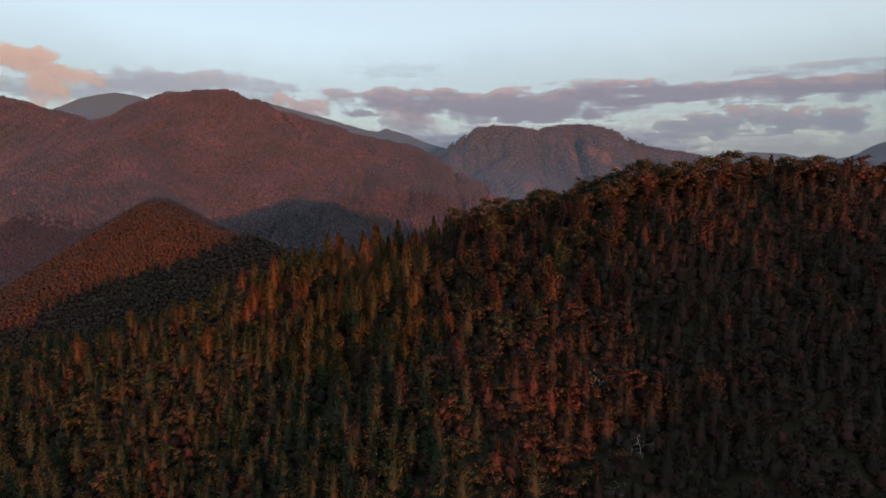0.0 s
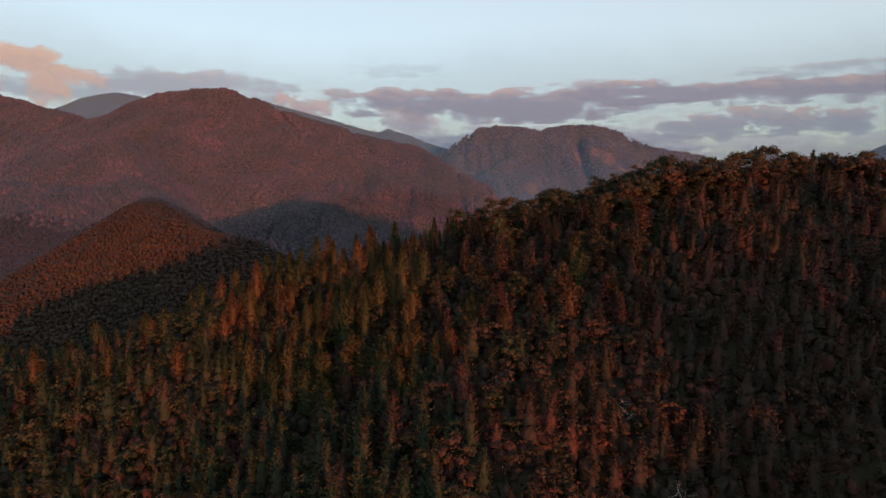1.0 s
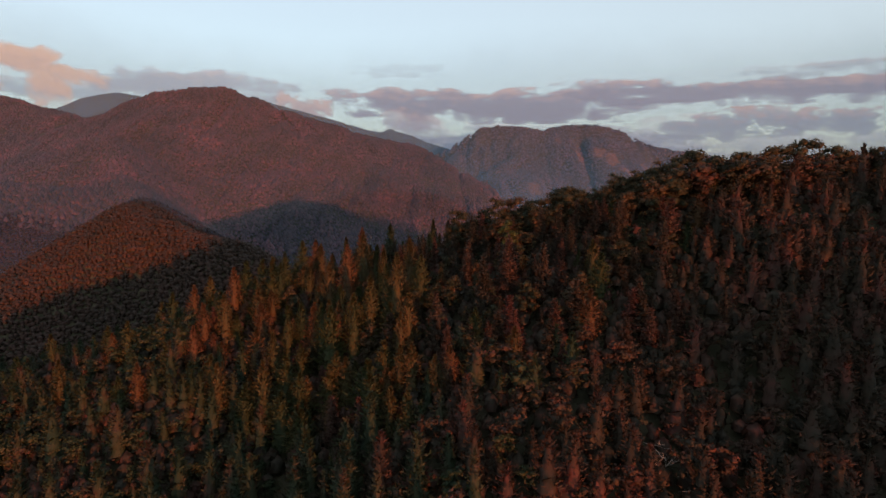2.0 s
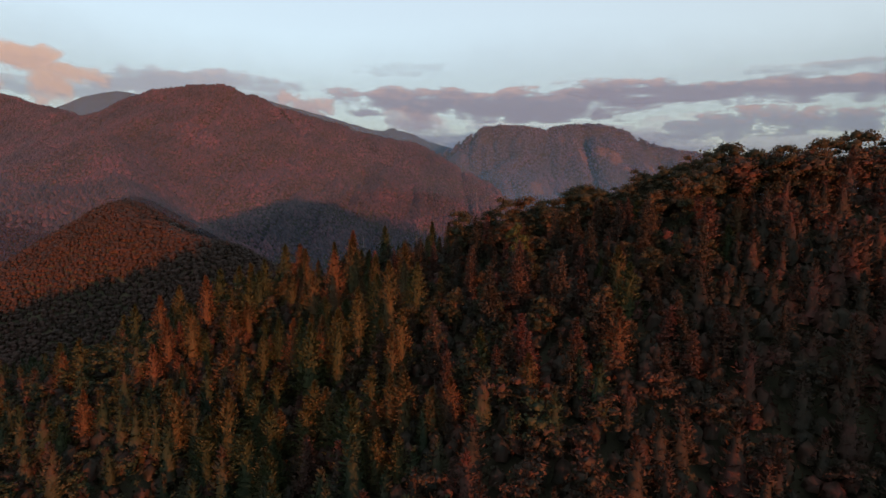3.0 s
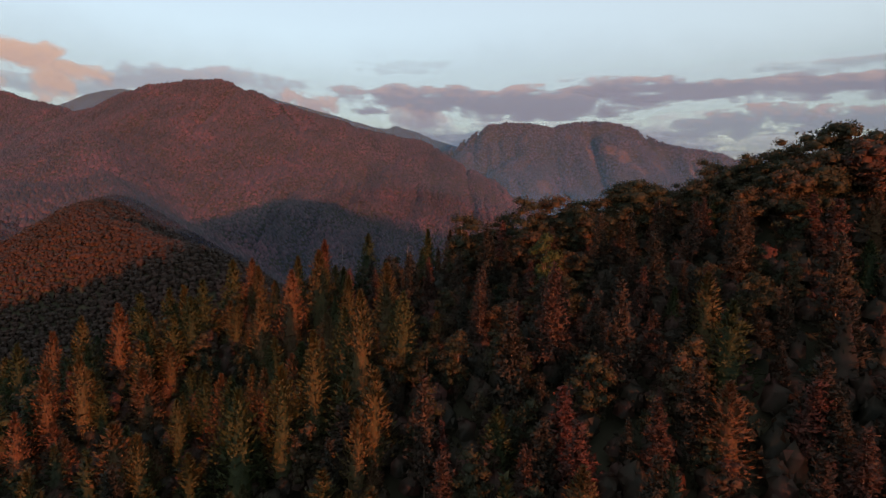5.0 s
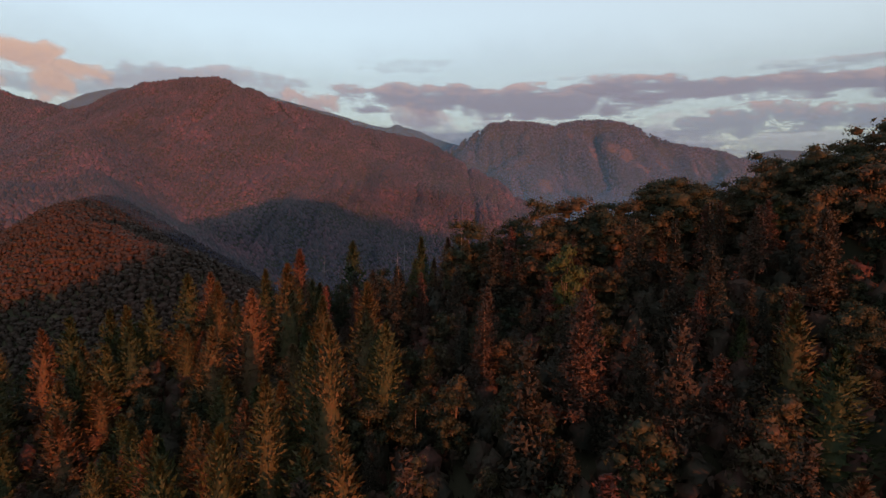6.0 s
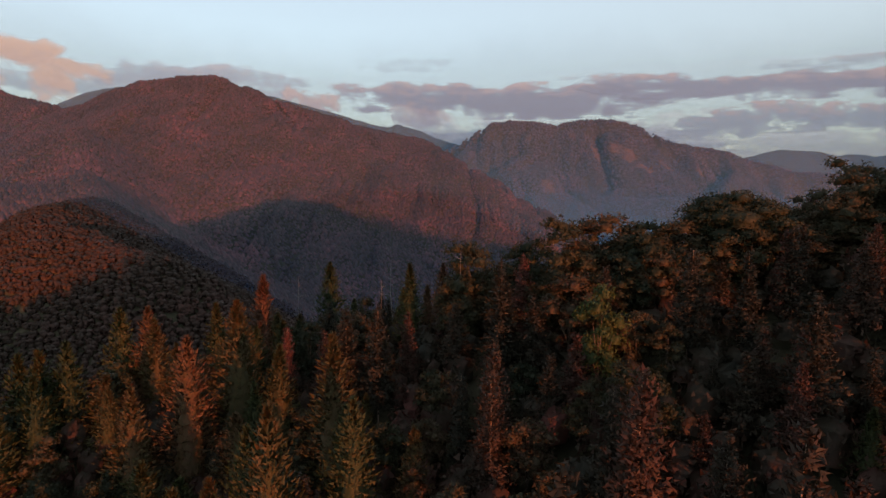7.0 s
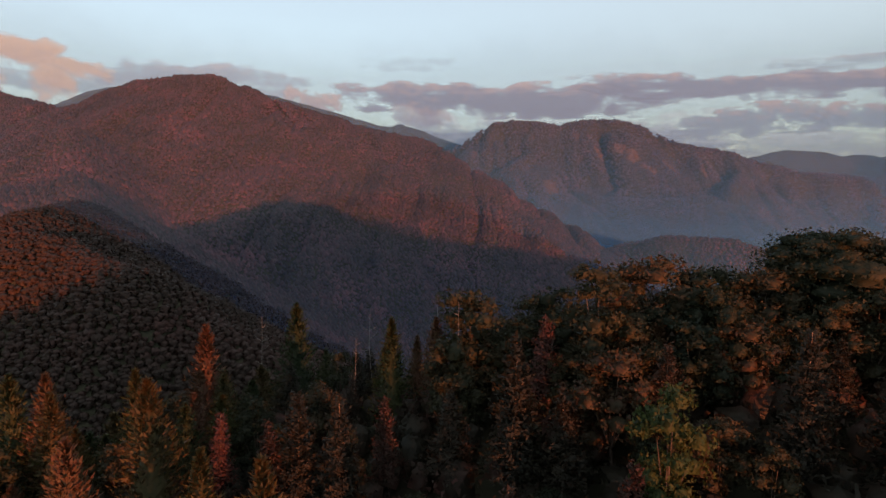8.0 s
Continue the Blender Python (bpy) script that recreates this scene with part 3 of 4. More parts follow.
# a second row on the far side of the crest
for k in range(34):
    x = 4 + 1.6 * k + rng.uniform(-0.8, 0.8)
    y = float(np.interp(x, [0, 12, 35, 60], [224, 221, 217, 211])) + rng.uniform(0, 5)
    room = float(np.interp(x, [0, 12, 25, 36, 47, 52, 60], [137, 141, 144, 146, 147.5, 151, 154])) - float(height(np.array([x]), np.array([y]))[0])
    g = room * rng.uniform(0.8, 0.98) / 10.8
    stand(broads[k % 2], used, x, y, (max(g, 0.75) * rng.uniform(1.0, 1.25), g), rng.uniform(0, 360), (0, 0))

# bare trees, with open ground before the wide ones
clear = []
bare_wide = new("dead_tree")
dv, df = dead_shape(91, 11.0, 1.1)
mesh_object("trunk", dv, df, dead_wood, bare_wide)
tagged(bare_wide, "dead leafless tree with bleached spreading branches", "dead tree", "dead trees on the slope")
bare_thin = new("dead_tree")
dv, df = snag_shape(93, 13.0)
mesh_object("trunk", dv, df, grey_wood, bare_thin)
tagged(bare_thin, "thin dead snag with few bleached twigs", "dead tree", "dead trees on the slope")
for x, y, top, first, s in ((37, 129.5, 108, bare_wide, 1.9), (41, 114.5, 98.5, bare_wide, 1.9), (35, 106, 90.5, bare_wide, 1.4),
                            (-8.8, 221.6, 137.0, bare_thin, 1.0), (-6.5, 226, 139.3, bare_thin, 1.0), (-0.5, 230, 140.6, bare_thin, 1.0), (4.5, 215, 142.6, bare_thin, 0.9), (-27, 243, 134, bare_thin, 0.9),
                            (20, 171, 127, bare_thin, 0.9)):
    tall = max(v.co.z for v in first.children[0].data.vertices)
    g = max((top + 0.3 - float(height(np.array([x]), np.array([y]))[0])) / tall, 0.6)
    stand(first, used, x, y, (g * s, g), 37 * x, (0, 0))
    if first is bare_wide:
        clear += [(x, y), (x - 0.2 * s, y - 3.0), (x - 0.4, y - 6.0)]


# the height of the canopy along the crest
LIMIT_X = [-125, -110, -84, -72, -62, -50, -42, -30, -22, -10, 0, 12, 25, 36, 47, 52, 60, 68, 80, 95, 130]
LIMIT_Z = [101, 106, 114, 119, 123, 127, 130.5, 131, 133.5, 135, 138.5, 142.5, 146, 148, 149, 153.5, 156, 158.5, 160.5, 162.5, 163]



def crest_scale(x, y, tall, g, fill):
    """Keeps trees near the crest at the height of its canopy."""
    room = np.interp(x, LIMIT_X, LIMIT_Z) - float(height(np.array([x]), np.array([y]))[0])
    if fill and room < 13.5:
        return max(0.4, (room - rng.uniform(0.0, 2.6)) / tall)
    return max(0.4, min(g, (room - rng.uniform(0.0, 1.0)) / tall)) if y > 180 else g


heights = {f.name: tallness(f) for f in conifers + fine_conifers + spindly + fine_spindly + broads + fine_broads}
px, py = scatter(-84, 92, 138, 250, 5.3, 21)
solid = np.array(taken)
gap2 = np.array([((solid[:, 0] - x) ** 2 + (solid[:, 1] - y) ** 2).min() for x, y in zip(px, py)])
open2 = np.array([min((x - a) ** 2 + (y - b) ** 2 for a, b in clear) for x, y in zip(px, py)])
far_off = (gap2 > 2.7 ** 2) & (open2 > 3.0 ** 2) & ~((px - 36) ** 2 + (py - 208.5) ** 2 < 4.0 ** 2)
px, py = px[far_off], py[far_off]
mixer = fbm(px, py, 26, 2, 77)
order = np.argsort(np.hypot(px - 3, (py - 202) * 1.15))
counts = {"c": 80, "b": 135}
near_done = np.zeros(len(px), bool)
for k in order:
    x, y, u = px[k], py[k], rng.random()
    right = np.clip((x - 38) / 14, 0, 1) * np.clip((y - 184) / 8, 0, 1)
    back_side = np.clip((y - 212) / 6, 0, 1) * np.clip((x + 4) / 12, 0, 1)
    leafy = max(0.34 + 0.5 * mixer[k], 0.97 * right, 0.92 * back_side, 0.7 * min(max((x - 34) / 14, 0), 1))
    turn, lean = rng.uniform(0, 360), rng.normal(0, 1.5, 2)
    close = 176 < y < 238 and abs(x - 4) < 46
    if u < leafy:
        if counts["b"] >= 300:
            continue
        first = (fine_broads if close else broads)[2 if right > 0.5 and rng.random() < 0.6 else int(rng.integers(0, 2))]
        g = rng.uniform(0.62, 1.0) if right < 0.5 else rng.uniform(0.85, 1.08)
        g = crest_scale(x, y, heights[first.name], g, x > 6 and y < 222)
        stand(first, used, x, y, (g * rng.uniform(0.9, 1.15), g), turn, lean)
        counts["b"] += 1
    else:
        if counts["c"] >= 300:
            continue
        thin = rng.random() < np.clip(0.25 + (x + 8) / 40, 0.1, 0.8)
        first = ((fine_spindly if close else spindly) if thin else (fine_conifers if close else conifers))[int(rng.integers(0, 3))]
        g = crest_scale(x, y, heights[first.name], rng.uniform(0.5, 1.05) if x < 15 else rng.uniform(0.5, 0.95), False)
        stand(first, used, x, y, (g * rng.uniform(0.95, 1.25) * (1.0 if close else 1.2), g), turn, lean)
        counts["c"] += 1
    near_done[k] = True

# ---------------------------------------------------------------- the rest of the forest, too many to count
def transformed(shape, x, y, z, s, sz, turn):
    v, f = shape[:2]
    c, n = np.cos(turn)[:, None], np.sin(turn)[:, None]
    X = (v[None, :, 0] * c - v[None, :, 1] * n) * s[:, None] + x[:, None]
    Y = (v[None, :, 0] * n + v[None, :, 1] * c) * s[:, None] + y[:, None]
    Z = v[None, :, 2] * sz[:, None] + z[:, None]
    out = np.stack([X, Y, Z], -1).reshape(-1, 3)
    faces = (f[None] + (np.arange(len(x)) * len(v))[:, None, None]).reshape(-1, f.shape[1])
    return out, faces


def grove(name, label, kinds, x, y, pick, s, sz, leaf, seed, sink=0.4, smooth=False):
    """A stretch of forest as one object: crowns of several shapes, strewn over the ground."""
    r = np.random.default_rng(seed)
    z = height(x, y) - sink
    pieces, facing = [], []
    for k, shape in enumerate(kinds):
        m = pick == k
        if m.any():
            turn, none, one = r.uniform(0, 6.28, m.sum()), np.zeros(m.sum()), np.ones(m.sum())
            pieces.append(transformed(shape, x[m], y[m], z[m], s[m], sz[m], turn))
            if len(shape) > 2:
                facing.append(transformed((shape[2], shape[1]), none, none, none, one, one, turn)[0])
    v, f = joined(pieces)
    return tagged(mesh_object(name, v, f, leaf, smooth=smooth, normals=np.vstack(facing) if facing else None), label, "forest", kind="stuff")


def fan(x, y, slack):
    """Whether plan points lie in the fan of land ahead of the start."""
    return np.abs(x) < 0.86 * y + slack


coarse = [conifer_shape(31, 14.0, 3.3, 0.1, 0.48, 0.44, 0.0, 3, 8)[1], conifer_shape(32, 14.0, 2.8, 0.14, 0.48, 0.44, 0.0, 3, 8)[1],
          conifer_shape(33, 14.0, 3.7, 0.1, 0.48, 0.46, 0.0, 3, 8)[1], broadleaf_shape(34, 10.0, 3.0, 6.0, 9, 26, 0.33, False, 0.7, 2, 5)[1],
          broadleaf_shape(35, 10.0, 2.6, 6.5, 8, 26, 0.33, False, 0.7, 2, 5)[1], broadleaf_shape(36, 12.0, 4.6, 6.5, 14, 30, 0.36, False, 0.7, 2, 5)[1]]
fx, fy = scatter(-210, 200, 84, 236, 4.9, 22)
inside = (fx > -86) & (fx < 94) & (fy > 136) & (fy < 252)
keep = ~inside & fan(fx, fy, 6) & (fy < np.where(fx > 90, 210, 232))
keep &= np.array([min((x - a) ** 2 + (y - b) ** 2 for a, b in clear) for x, y in zip(fx, fy)]) > 3.2 ** 2
fx, fy = np.concatenate([fx[keep], px[~near_done]]), np.concatenate([fy[keep], py[~near_done]])
r2 = np.random.default_rng(8)
u = r2.random(len(fx))
high = np.clip((fx - 38) / 14, 0, 1) * np.clip((fy - 184) / 8, 0, 1)
leafy = np.maximum(0.30 + 0.5 * fbm(fx, fy, 26, 2, 77), 0.95 * high)
pick = np.where(u < leafy, 3 + r2.integers(0, 3, len(fx)), r2.integers(0, 3, len(fx)))
pick = np.where((pick == 5) & (high < 0.5), 3, pick)
g = r2.uniform(0.58, 1.05, len(fx)) * (1 + 0.22 * high)
room = (np.interp(fx, LIMIT_X, LIMIT_Z) - height(fx, fy)) / np.where(pick < 3, 14.4, np.where(pick < 5, 11.0, 13.5))
g = np.where(fy > 165, np.minimum(g, np.maximum(room, 0.3)), g)
reddish = fx + r2.normal(0, 16, len(fx)) > 8
for side, leaf in ((~reddish, leaf_rest), (reddish, leaf_rest_rusty)):
    grove("ridge_forest", "dense dark mixed forest of conifers and broadleaf trees on the ridge", coarse, fx[side], fy[side], pick[side], g[side] * np.where(pick[side] < 3, 1.25, 1.2), g[side] * r2.uniform(0.85, 1.05, side.sum()), leaf, 41, 0.4, True)


def rounded(v, f):
    """The shape with its leaves facing out from below its middle."""
    return faced(v, f, v + np.array([0, 0, 0.25]), 0.5)


def puff(seed, n, size):
    """A low round crown: a dense inside with loose sprays over it."""
    r = np.random.default_rng(seed)
    d = r.normal(0, 1, (n, 3))
    d[:, 2] = np.abs(d[:, 2]) - 0.2
    d /= np.linalg.norm(d, axis=1, keepdims=True)
    across = np.cross(d, r.normal(0, 1, (n, 3))) + d * 0.5
    return rounded(*joined([sprays(r, d * r.uniform(0.75, 1.1, (n, 1)), across, size, 0.6, 0.2), kernel(r, (0, 0, 0), 0.9, 0.9, -0.3, 2, 5)]))


puffs = [puff(120 + k, 14, 0.22) for k in range(4)]
bushes = [puff(150 + k, 90, 0.13) for k in range(4)]
lumps = [puff(130 + k, 6, 0.34) for k in range(6)]
tufts = []
for k in range(6):
    r = np.random.default_rng(140 + k)
    d = r.normal(0, 1, (5, 3))
    d[:, 2] = np.abs(d[:, 2]) - 0.1
    d /= np.linalg.norm(d, axis=1, keepdims=True)
    tufts.append(rounded(*joined([sprays(r, d * r.uniform(0.6, 0.95, (5, 1)), np.cross(d, r.normal(0, 1, (5, 3))) + d * 0.3, 0.45, 0.7, 0.2),
                                  kernel(r, (0, 0, 0), 0.9, 0.8, -0.5, 2, 4)])))
bx, by = scatter(-190, 190, 78, 262, 3.5, 25)
near = (by > 176) & (by < 232) & (bx > -40) & (bx < 64)
keep = fan(bx, by, 10) & ~near
for name, x, y, kinds in (("ridge_undergrowth", bx[keep], by[keep], puffs), ("crest_undergrowth", bx[near], by[near], bushes)):
    g = r2.uniform(1.4, 2.5, len(x))
    grove(name, "dark undergrowth of shrubs and young trees between the trunks", kinds, x, y, r2.integers(0, 4, len(x)), g, g * r2.uniform(0.9, 1.5, len(x)), leaf_rest_rusty, 43, -2.0, True)


def dome(seed):
    """A rough round crown for trees that stand far off."""
    r = np.random.default_rng(seed)
    ring = [(math.cos(a) * r.uniform(0.75, 1.2), math.sin(a) * r.uniform(0.75, 1.2), r.uniform(-0.35, 0.1)) for a in np.arange(6) * math.pi / 3]
    v = np.array(ring + [(r.normal(0, 0.2), r.normal(0, 0.2), 0.95)])
    return rounded(v, np.array([[j, (j + 1) % 6, 6] for j in range(6)]))


domes = [dome(60 + k) for k in range(8)]


def canopy(name, label, shapes, x0, x1, y0, y1, gap, low, seed, lo, hi, bare=None, sink=0.3, leaf=None, tall=(0.8, 1.6)):
    x, y = scatter(x0, x1, y0, y1, gap, seed)
    h0 = height(x, y)
    hx, hy = (height(x + 6, y) - height(x - 6, y)) / 12, (height(x, y + 6) - height(x, y - 6)) / 12
    facing = -hx * (0 - x) - hy * (90 - y) + (158 - h0)
    keep = (h0 > low) & fan(x, y, 40) & (facing > -0.12 * np.hypot(x, y))
    if bare is not None:
        keep &= ~bare(x, y)
    x, y = x[keep], y[keep]
    r = np.random.default_rng(seed)
    g = r.uniform(lo, hi, len(x)) * (1 + 0.35 * fbm(x, y, 60, 2, seed))
    return grove(name, label, shapes, x, y, r.integers(0, len(shapes), len(x)), g, g * r.uniform(*tall, len(x)), leaf or leaf_far, seed + 1, sink, True)


# bare rock faces on the twin-topped mountain: middle, half width, half height
CLIFFS = [(338, 2802, 18, 36), (546, 2797, 16, 26), (634, 2726, 24, 34), (720, 2715, 40, 26), (773, 2679, 34, 30), (834, 2634, 54, 24), (944, 2704, 32, 42), (364, 2365, 36, 42), (1113, 2715, 20, 30)]


def on_cliff(x, y):
    hit = np.zeros(np.shape(x), bool)
    for cx, cy, w, h in CLIFFS:
        hit |= ((x - cx) / (w * 0.9)) ** 2 + ((y - cy) / (h * 0.9)) ** 2 < 0.8 + 0.5 * fbm(x, y, 30, 2, 5)
    return hit


# unseen trees added on the hill behind, to dapple the sun on the ridge
hx, hy = scatter(186, 480, -172, -112, 13.0, 79)
grove("hill_forest", "unseen tall dark conifers added loosely on the hill behind to filter the sun", coarse[:3], hx, hy, r2.integers(0, 3, len(hx)), r2.uniform(1.2, 2.0, len(hx)), r2.uniform(1.5, 2.6, len(hx)), leaf_rest, 80)
canopy("spur_forest", "broadleaf forest on the low spur beyond the ridge", tufts, -360, 60, 262, 430, 2.6, -60, 71, 1.45, 2.5, None, -0.9, leaf_spur, (0.75, 1.25))
canopy("spur_forest", "broadleaf forest on the far slope of the low spur", tufts, -480, 60, 430, 640, 3.1, -60, 72, 1.8, 3.1, None, -0.9, leaf_spur, (0.75, 1.25))
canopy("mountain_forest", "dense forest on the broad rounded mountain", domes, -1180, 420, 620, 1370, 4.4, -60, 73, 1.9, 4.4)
mp = np.array(RIDGES[2][0], float)
along = np.cumsum(np.r_[0, np.hypot(*np.diff(mp[:, :2], axis=0).T)])
q = np.arange(0, along[-1], 6.0) + r2.uniform(-3, 3, len(np.arange(0, along[-1], 6.0)))
cx, cy = np.interp(q, along, mp[:, 0]), np.interp(q, along, mp[:, 1]) + r2.uniform(-9, 6, len(q))
g = r2.uniform(2.2, 4.6, len(q))
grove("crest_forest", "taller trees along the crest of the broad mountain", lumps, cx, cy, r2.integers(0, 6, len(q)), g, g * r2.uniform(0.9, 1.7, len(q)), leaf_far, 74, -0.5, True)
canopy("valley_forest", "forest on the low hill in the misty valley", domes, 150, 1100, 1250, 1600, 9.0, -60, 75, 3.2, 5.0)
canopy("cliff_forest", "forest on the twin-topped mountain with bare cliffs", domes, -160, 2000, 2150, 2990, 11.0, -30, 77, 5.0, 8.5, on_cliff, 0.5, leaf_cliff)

rock = grainy("warm_cliff_rock", (0.055, 0.038, 0.031), (0.115, 0.076, 0.058), 0.05, 0.9, 2.0, (1, 1, 0.5))
for k, (cx, cy, w, h) in enumerate(CLIFFS):
    r = np.random.default_rng(200 + k)
    U, V = np.meshgrid(np.linspace(-1, 1, 12), np.linspace(-1, 1, 12), indexing="ij")
    X, Y = cx + U * w * np.sqrt(1 - V * V / 2) * (1 + 0.2 * r.normal(size=U.shape)), cy + V * h * np.sqrt(1 - U * U / 2) * (1 + 0.1 * r.normal(size=U.shape))
    Z = height(X, Y) + 3.5 * (1 - np.maximum(np.abs(U), np.abs(V)) ** 2) + r.normal(0, 1.3, U.shape) - 1.0
    q = [[i * 12 + j, (i + 1) * 12 + j, (i + 1) * 12 + j + 1, i * 12 + j + 1] for i in range(11) for j in range(11)]
    tagged(mesh_object("cliff", np.stack([X, Y, Z], -1).reshape(-1, 3), q, rock), "bare orange-brown rock face on the forested mountain", "cliff", "cliffs on the mountain")


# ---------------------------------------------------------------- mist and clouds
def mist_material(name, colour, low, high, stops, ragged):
    """Thin mist painted on a sheet, lit like any other surface, with shade put into its colour: its density by height
    between low and high, its edge torn by noise.
    """
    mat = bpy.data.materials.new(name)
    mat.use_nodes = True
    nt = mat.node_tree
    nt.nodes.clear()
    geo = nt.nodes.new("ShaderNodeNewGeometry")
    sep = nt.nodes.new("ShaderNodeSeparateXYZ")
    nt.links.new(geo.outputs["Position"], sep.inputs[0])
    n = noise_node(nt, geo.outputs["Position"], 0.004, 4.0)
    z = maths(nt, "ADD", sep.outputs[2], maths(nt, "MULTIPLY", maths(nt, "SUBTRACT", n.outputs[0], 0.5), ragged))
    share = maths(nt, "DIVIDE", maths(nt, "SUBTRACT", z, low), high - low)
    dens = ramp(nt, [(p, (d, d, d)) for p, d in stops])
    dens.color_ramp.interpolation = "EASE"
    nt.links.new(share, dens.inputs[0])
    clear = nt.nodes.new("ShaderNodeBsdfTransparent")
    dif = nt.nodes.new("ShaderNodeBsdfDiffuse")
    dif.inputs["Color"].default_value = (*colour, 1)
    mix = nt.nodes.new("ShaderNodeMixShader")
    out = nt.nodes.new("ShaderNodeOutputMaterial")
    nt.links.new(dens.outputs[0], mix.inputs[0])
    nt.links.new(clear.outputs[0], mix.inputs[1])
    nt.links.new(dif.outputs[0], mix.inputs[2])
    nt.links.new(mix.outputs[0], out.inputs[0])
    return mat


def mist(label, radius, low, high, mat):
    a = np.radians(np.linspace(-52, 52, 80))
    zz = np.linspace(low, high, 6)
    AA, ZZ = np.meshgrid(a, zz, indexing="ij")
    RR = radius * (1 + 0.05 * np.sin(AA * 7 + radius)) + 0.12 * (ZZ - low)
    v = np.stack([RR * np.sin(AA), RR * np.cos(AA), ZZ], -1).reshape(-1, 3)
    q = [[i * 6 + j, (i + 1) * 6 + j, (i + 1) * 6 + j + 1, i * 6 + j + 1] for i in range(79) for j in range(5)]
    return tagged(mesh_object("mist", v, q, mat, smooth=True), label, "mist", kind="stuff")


# curtains paint the haze of distance; their low red stands in for valley shade
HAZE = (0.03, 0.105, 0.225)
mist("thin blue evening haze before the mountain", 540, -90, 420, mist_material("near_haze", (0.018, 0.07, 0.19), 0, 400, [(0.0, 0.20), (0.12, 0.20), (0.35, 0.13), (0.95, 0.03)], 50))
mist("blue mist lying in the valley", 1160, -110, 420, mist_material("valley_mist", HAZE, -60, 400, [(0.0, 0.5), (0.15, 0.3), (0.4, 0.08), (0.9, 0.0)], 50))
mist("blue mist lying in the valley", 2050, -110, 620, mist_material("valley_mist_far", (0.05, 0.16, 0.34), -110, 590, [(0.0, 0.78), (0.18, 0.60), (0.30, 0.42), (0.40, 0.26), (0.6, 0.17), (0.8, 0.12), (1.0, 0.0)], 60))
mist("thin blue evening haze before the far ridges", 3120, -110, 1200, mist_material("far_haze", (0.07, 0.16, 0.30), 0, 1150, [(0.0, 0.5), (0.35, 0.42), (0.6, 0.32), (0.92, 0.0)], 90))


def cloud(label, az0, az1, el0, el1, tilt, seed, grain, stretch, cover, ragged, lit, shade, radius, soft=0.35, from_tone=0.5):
    """A glowing cloud of the far sky: a curved patch at that bearing and height in degrees, its body torn by noise, the
    low sun on its top and the shade below painted into its glow.
    """
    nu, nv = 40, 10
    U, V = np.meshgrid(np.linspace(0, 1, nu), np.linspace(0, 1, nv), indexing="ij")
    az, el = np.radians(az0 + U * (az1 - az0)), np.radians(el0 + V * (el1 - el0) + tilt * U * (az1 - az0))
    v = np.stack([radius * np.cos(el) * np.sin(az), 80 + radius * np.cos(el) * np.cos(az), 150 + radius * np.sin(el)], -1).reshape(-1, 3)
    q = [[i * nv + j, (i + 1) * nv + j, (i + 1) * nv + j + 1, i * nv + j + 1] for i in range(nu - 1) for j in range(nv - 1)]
    mat = bpy.data.materials.new("cloud")
    mat.use_nodes = True
    nt = mat.node_tree
    nt.nodes.clear()
    ob = mesh_object("cloud", v, q, mat, smooth=True)
    uv = ob.data.uv_layers.new(name="body")
    idx = np.zeros(len(ob.data.loops), np.int32)
    ob.data.loops.foreach_get("vertex_index", idx)
    uv.data.foreach_set("uv", np.stack([U.ravel()[idx], V.ravel()[idx]], -1).ravel().astype(np.float32))
    tc = nt.nodes.new("ShaderNodeUVMap")
    tc.uv_map = "body"
    sep = nt.nodes.new("ShaderNodeSeparateXYZ")
    nt.links.new(tc.outputs[0], sep.inputs[0])
    mp = nt.nodes.new("ShaderNodeMapping")
    mp.inputs["Scale"].default_value = ((az1 - az0) * grain / stretch, (el1 - el0) * grain, 1)
    mp.inputs["Location"].default_value = (seed * 3.7, seed * 1.9, seed)
    nt.links.new(tc.outputs[0], mp.inputs[0])
    n = noise_node(nt, mp.outputs[0], 1.0, 7.0, 0.58)
    n.inputs["Distortion"].default_value = 0.3
    fine_map = nt.nodes.new("ShaderNodeMapping")
    fine_map.inputs["Scale"].default_value = ((az1 - az0) * grain / min(stretch, 2.2), (el1 - el0) * grain, 1)
    nt.links.new(tc.outputs[0], fine_map.inputs[0])
    n2 = noise_node(nt, fine_map.outputs[0], 2.3, 5.0, 0.6)
    billow = maths(nt, "SUBTRACT", n2.outputs[0], 0.5)

    def bell(value, power):
        c = maths(nt, "ABSOLUTE", maths(nt, "SUBTRACT", maths(nt, "MULTIPLY", value, 2.0), 1.0), 0)
        return maths(nt, "SUBTRACT", 1.0, maths(nt, "POWER", c, power))

    roll_map = nt.nodes.new("ShaderNodeMapping")
    roll_map.inputs["Scale"].default_value = ((az1 - az0) * 0.22, 0.5, 1)
    roll_map.inputs["Location"].default_value = (seed * 5.1, seed * 2.3, 0)
    nt.links.new(tc.outputs[0], roll_map.inputs[0])
    rolls = noise_node(nt, roll_map.outputs[0], 1.0, 2.0)
    level = maths(nt, "ADD", sep.outputs[1], maths(nt, "MULTIPLY", maths(nt, "SUBTRACT", rolls.outputs[0], 0.5), 0.9))
    env = maths(nt, "MULTIPLY", maths(nt, "MULTIPLY", bell(sep.outputs[0], 4.0), maths(nt, "MAXIMUM", bell(level, 2.0), 0.0)), maths(nt, "MINIMUM", maths(nt, "MULTIPLY", bell(sep.outputs[1], 2.0), 2.5), 1.0))
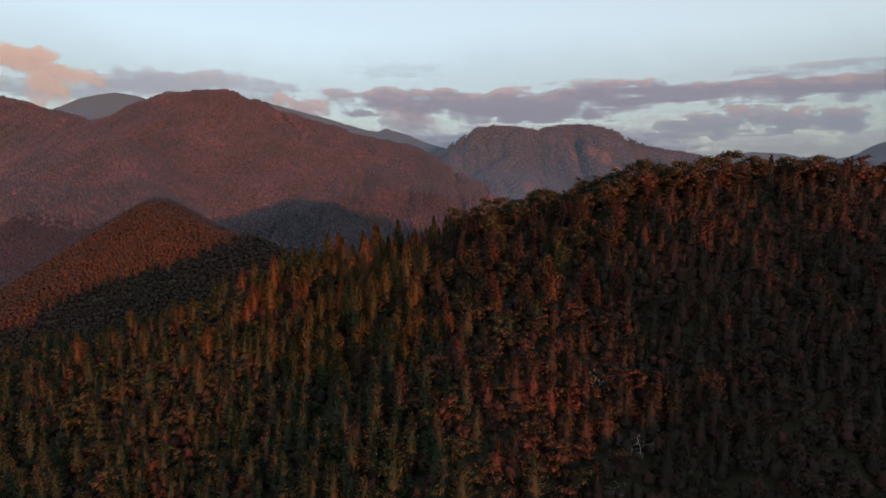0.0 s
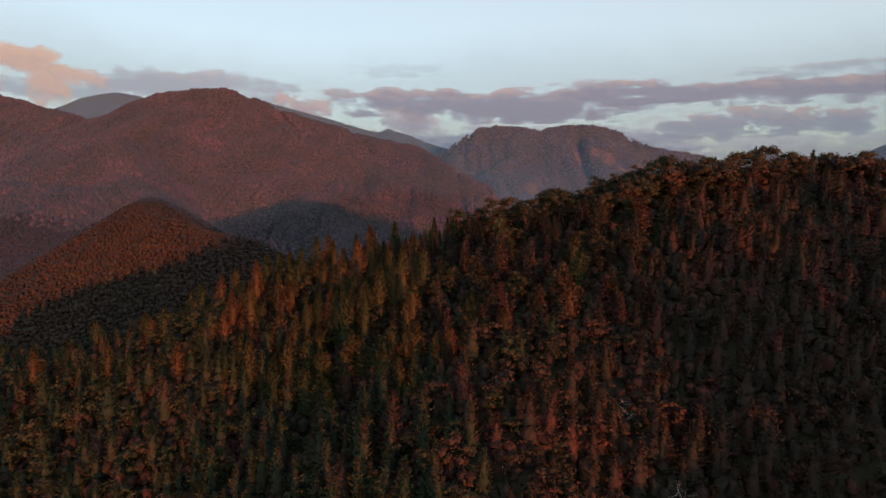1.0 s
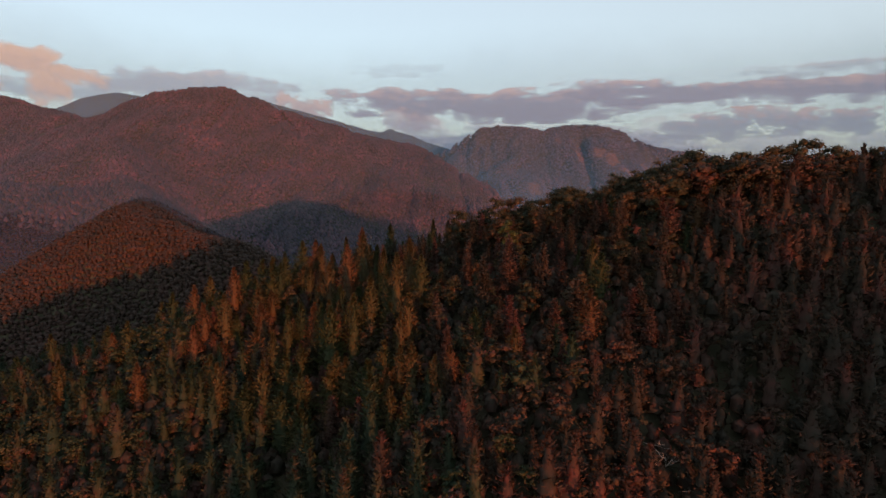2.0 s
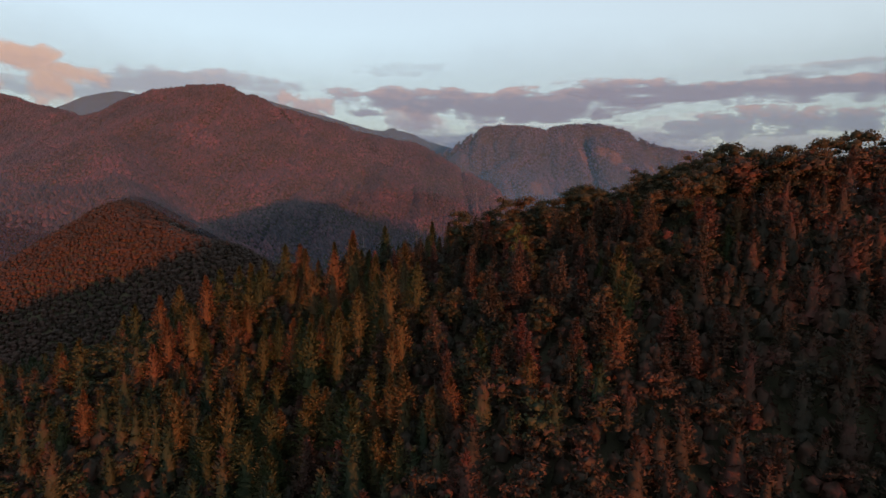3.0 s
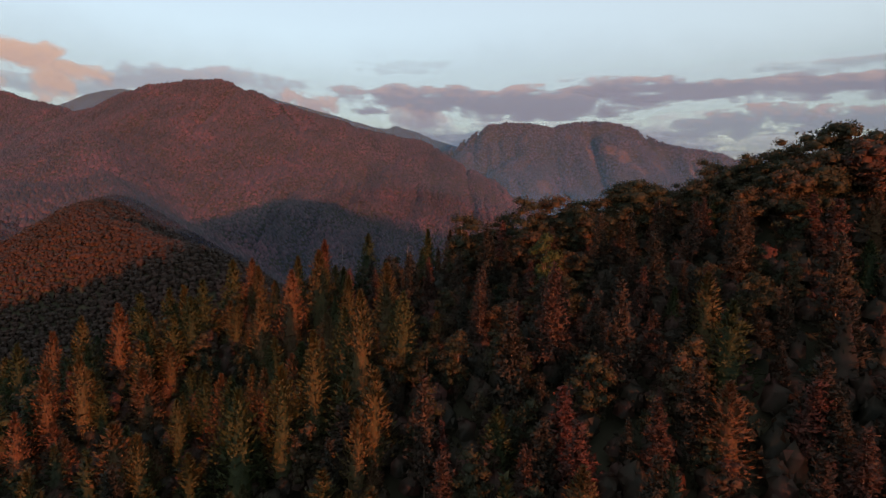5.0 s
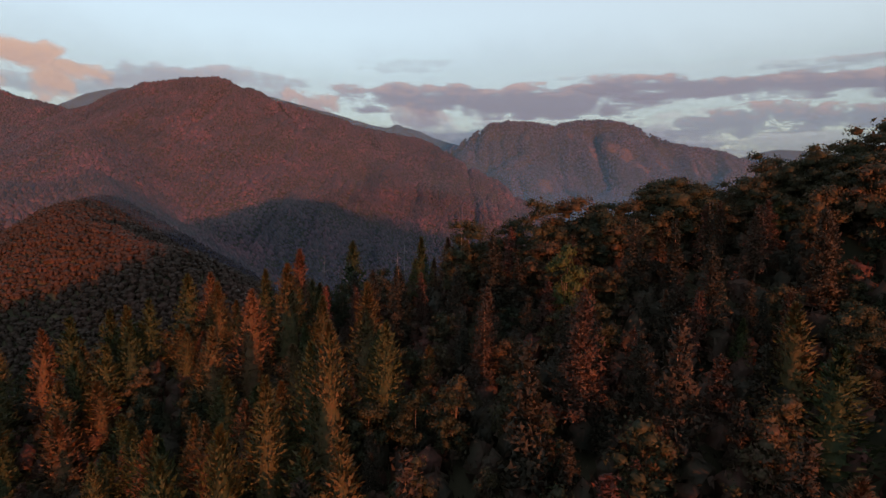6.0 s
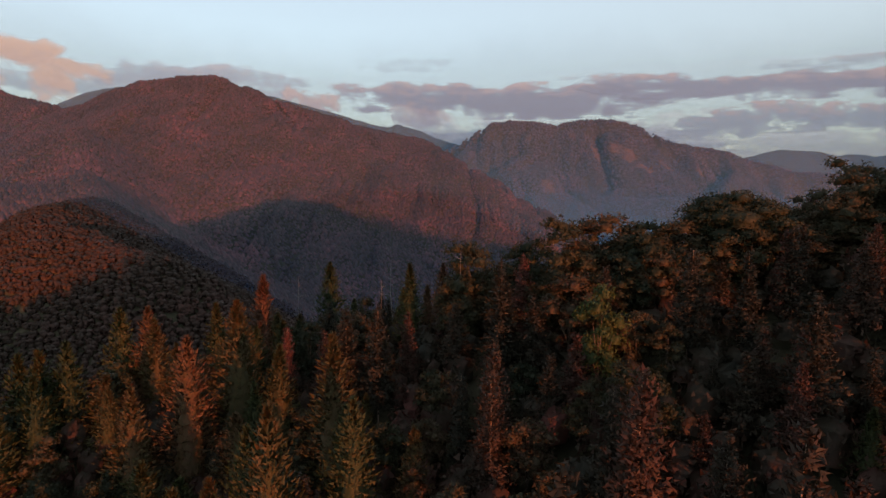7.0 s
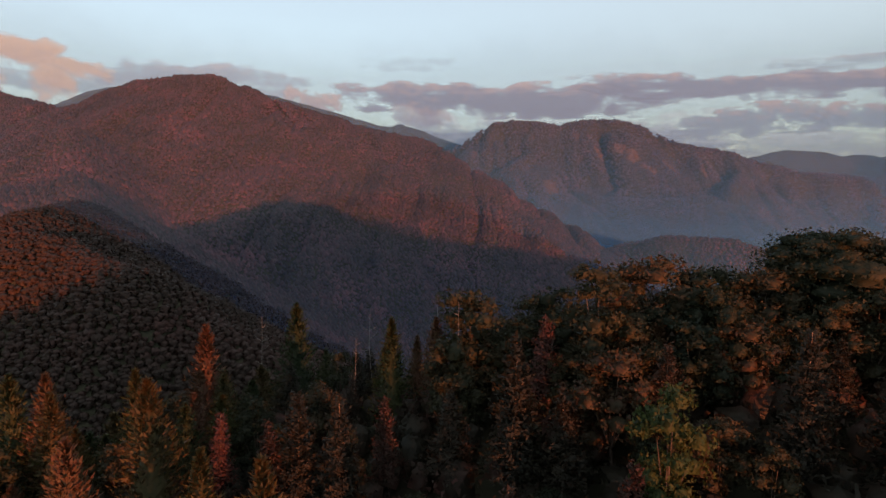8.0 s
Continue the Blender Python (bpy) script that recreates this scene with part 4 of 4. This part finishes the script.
    body = maths(nt, "ADD", maths(nt, "ADD", env, maths(nt, "MULTIPLY", billow, 0.35 * ragged)), maths(nt, "MULTIPLY", maths(nt, "SUBTRACT", n.outputs[0], 0.5), ragged))
    mr = nt.nodes.new("ShaderNodeMapRange")
    mr.interpolation_type = "SMOOTHSTEP"
    for i, w in ((1, 0.45), (2, 0.45 + soft), (3, 0.0), (4, cover)):
        mr.inputs[i].default_value = w
    nt.links.new(body, mr.inputs[0])
    dens = maths(nt, "MULTIPLY", mr.outputs[0], maths(nt, "MINIMUM", maths(nt, "MULTIPLY", env, 4.0), 1.0))
    # sunlit top and shaded underside are painted by height and noise
    tone = maths(nt, "ADD", maths(nt, "ADD", sep.outputs[1], maths(nt, "MULTIPLY", billow, 0.9)), maths(nt, "MULTIPLY", maths(nt, "SUBTRACT", n.outputs[0], 0.5), 0.9))
    col = ramp(nt, [(from_tone, shade), (from_tone + 0.45, lit)])
    nt.links.new(tone, col.inputs[0])
    em = nt.nodes.new("ShaderNodeEmission")
    nt.links.new(col.outputs[0], em.inputs[0])
    clear = nt.nodes.new("ShaderNodeBsdfTransparent")
    mix = nt.nodes.new("ShaderNodeMixShader")
    out = nt.nodes.new("ShaderNodeOutputMaterial")
    nt.links.new(dens, mix.inputs[0])
    nt.links.new(clear.outputs[0], mix.inputs[1])
    nt.links.new(em.outputs[0], mix.inputs[2])
    nt.links.new(mix.outputs[0], out.inputs[0])
    return tagged(ob, label, "cloud", "evening clouds", kind="structure")


# glow colours: sunlit tones PEACH and PINK, shaded tones MAUVE and GREY
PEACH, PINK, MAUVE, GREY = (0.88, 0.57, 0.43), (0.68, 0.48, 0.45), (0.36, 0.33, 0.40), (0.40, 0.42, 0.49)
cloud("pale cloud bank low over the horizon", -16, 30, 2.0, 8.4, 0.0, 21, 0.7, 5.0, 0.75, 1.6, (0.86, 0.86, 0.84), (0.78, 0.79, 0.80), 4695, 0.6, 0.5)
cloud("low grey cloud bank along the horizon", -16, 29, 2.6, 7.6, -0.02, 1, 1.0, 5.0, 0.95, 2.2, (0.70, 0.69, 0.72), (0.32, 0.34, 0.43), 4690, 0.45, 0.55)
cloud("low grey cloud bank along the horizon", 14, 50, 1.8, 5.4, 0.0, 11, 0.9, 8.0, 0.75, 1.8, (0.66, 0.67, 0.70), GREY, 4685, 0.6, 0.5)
cloud("long mauve cloud bank with a sunlit pink upper edge painted in", -15.5, 23, 6.5, 11.0, -0.008, 2, 0.85, 4.5, 0.96, 1.7, PINK, MAUVE, 4660, 0.35, 0.6)
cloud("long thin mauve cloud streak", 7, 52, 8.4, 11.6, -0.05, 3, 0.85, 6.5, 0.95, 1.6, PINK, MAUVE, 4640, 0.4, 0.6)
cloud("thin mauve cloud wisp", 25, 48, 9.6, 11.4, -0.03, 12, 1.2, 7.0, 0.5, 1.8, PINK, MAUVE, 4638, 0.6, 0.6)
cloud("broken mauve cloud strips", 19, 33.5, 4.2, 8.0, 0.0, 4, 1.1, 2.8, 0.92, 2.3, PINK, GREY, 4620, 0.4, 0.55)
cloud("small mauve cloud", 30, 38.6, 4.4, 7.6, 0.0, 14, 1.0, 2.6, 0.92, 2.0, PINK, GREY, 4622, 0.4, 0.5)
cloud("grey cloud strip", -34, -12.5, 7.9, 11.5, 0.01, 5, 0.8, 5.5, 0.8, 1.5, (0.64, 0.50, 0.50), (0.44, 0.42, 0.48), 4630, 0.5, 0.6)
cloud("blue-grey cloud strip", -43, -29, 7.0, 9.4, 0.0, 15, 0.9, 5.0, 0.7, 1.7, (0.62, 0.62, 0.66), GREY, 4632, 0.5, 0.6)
cloud("peach-coloured puffy cloud with low sunlight painted into its glow", -47, -32.2, 9.1, 12.8, -0.03, 6, 0.6, 1.6, 1.0, 1.3, PEACH, (0.70, 0.47, 0.40), 4612, 0.4, 0.1)
cloud("peach-coloured puffy cloud with low sunlight painted into its glow", -50, -36.9, 6.2, 11.4, 0.0, 16, 0.6, 1.3, 1.0, 1.3, PEACH, (0.72, 0.49, 0.42), 4611, 0.5, 0.1)
cloud("peach-coloured puffy cloud with low sunlight painted into its glow", -37.4, -33.2, 6.2, 11.4, 0.0, 17, 0.7, 1.2, 0.98, 1.3, PEACH, (0.74, 0.50, 0.43), 4610, 0.5, 0.0)
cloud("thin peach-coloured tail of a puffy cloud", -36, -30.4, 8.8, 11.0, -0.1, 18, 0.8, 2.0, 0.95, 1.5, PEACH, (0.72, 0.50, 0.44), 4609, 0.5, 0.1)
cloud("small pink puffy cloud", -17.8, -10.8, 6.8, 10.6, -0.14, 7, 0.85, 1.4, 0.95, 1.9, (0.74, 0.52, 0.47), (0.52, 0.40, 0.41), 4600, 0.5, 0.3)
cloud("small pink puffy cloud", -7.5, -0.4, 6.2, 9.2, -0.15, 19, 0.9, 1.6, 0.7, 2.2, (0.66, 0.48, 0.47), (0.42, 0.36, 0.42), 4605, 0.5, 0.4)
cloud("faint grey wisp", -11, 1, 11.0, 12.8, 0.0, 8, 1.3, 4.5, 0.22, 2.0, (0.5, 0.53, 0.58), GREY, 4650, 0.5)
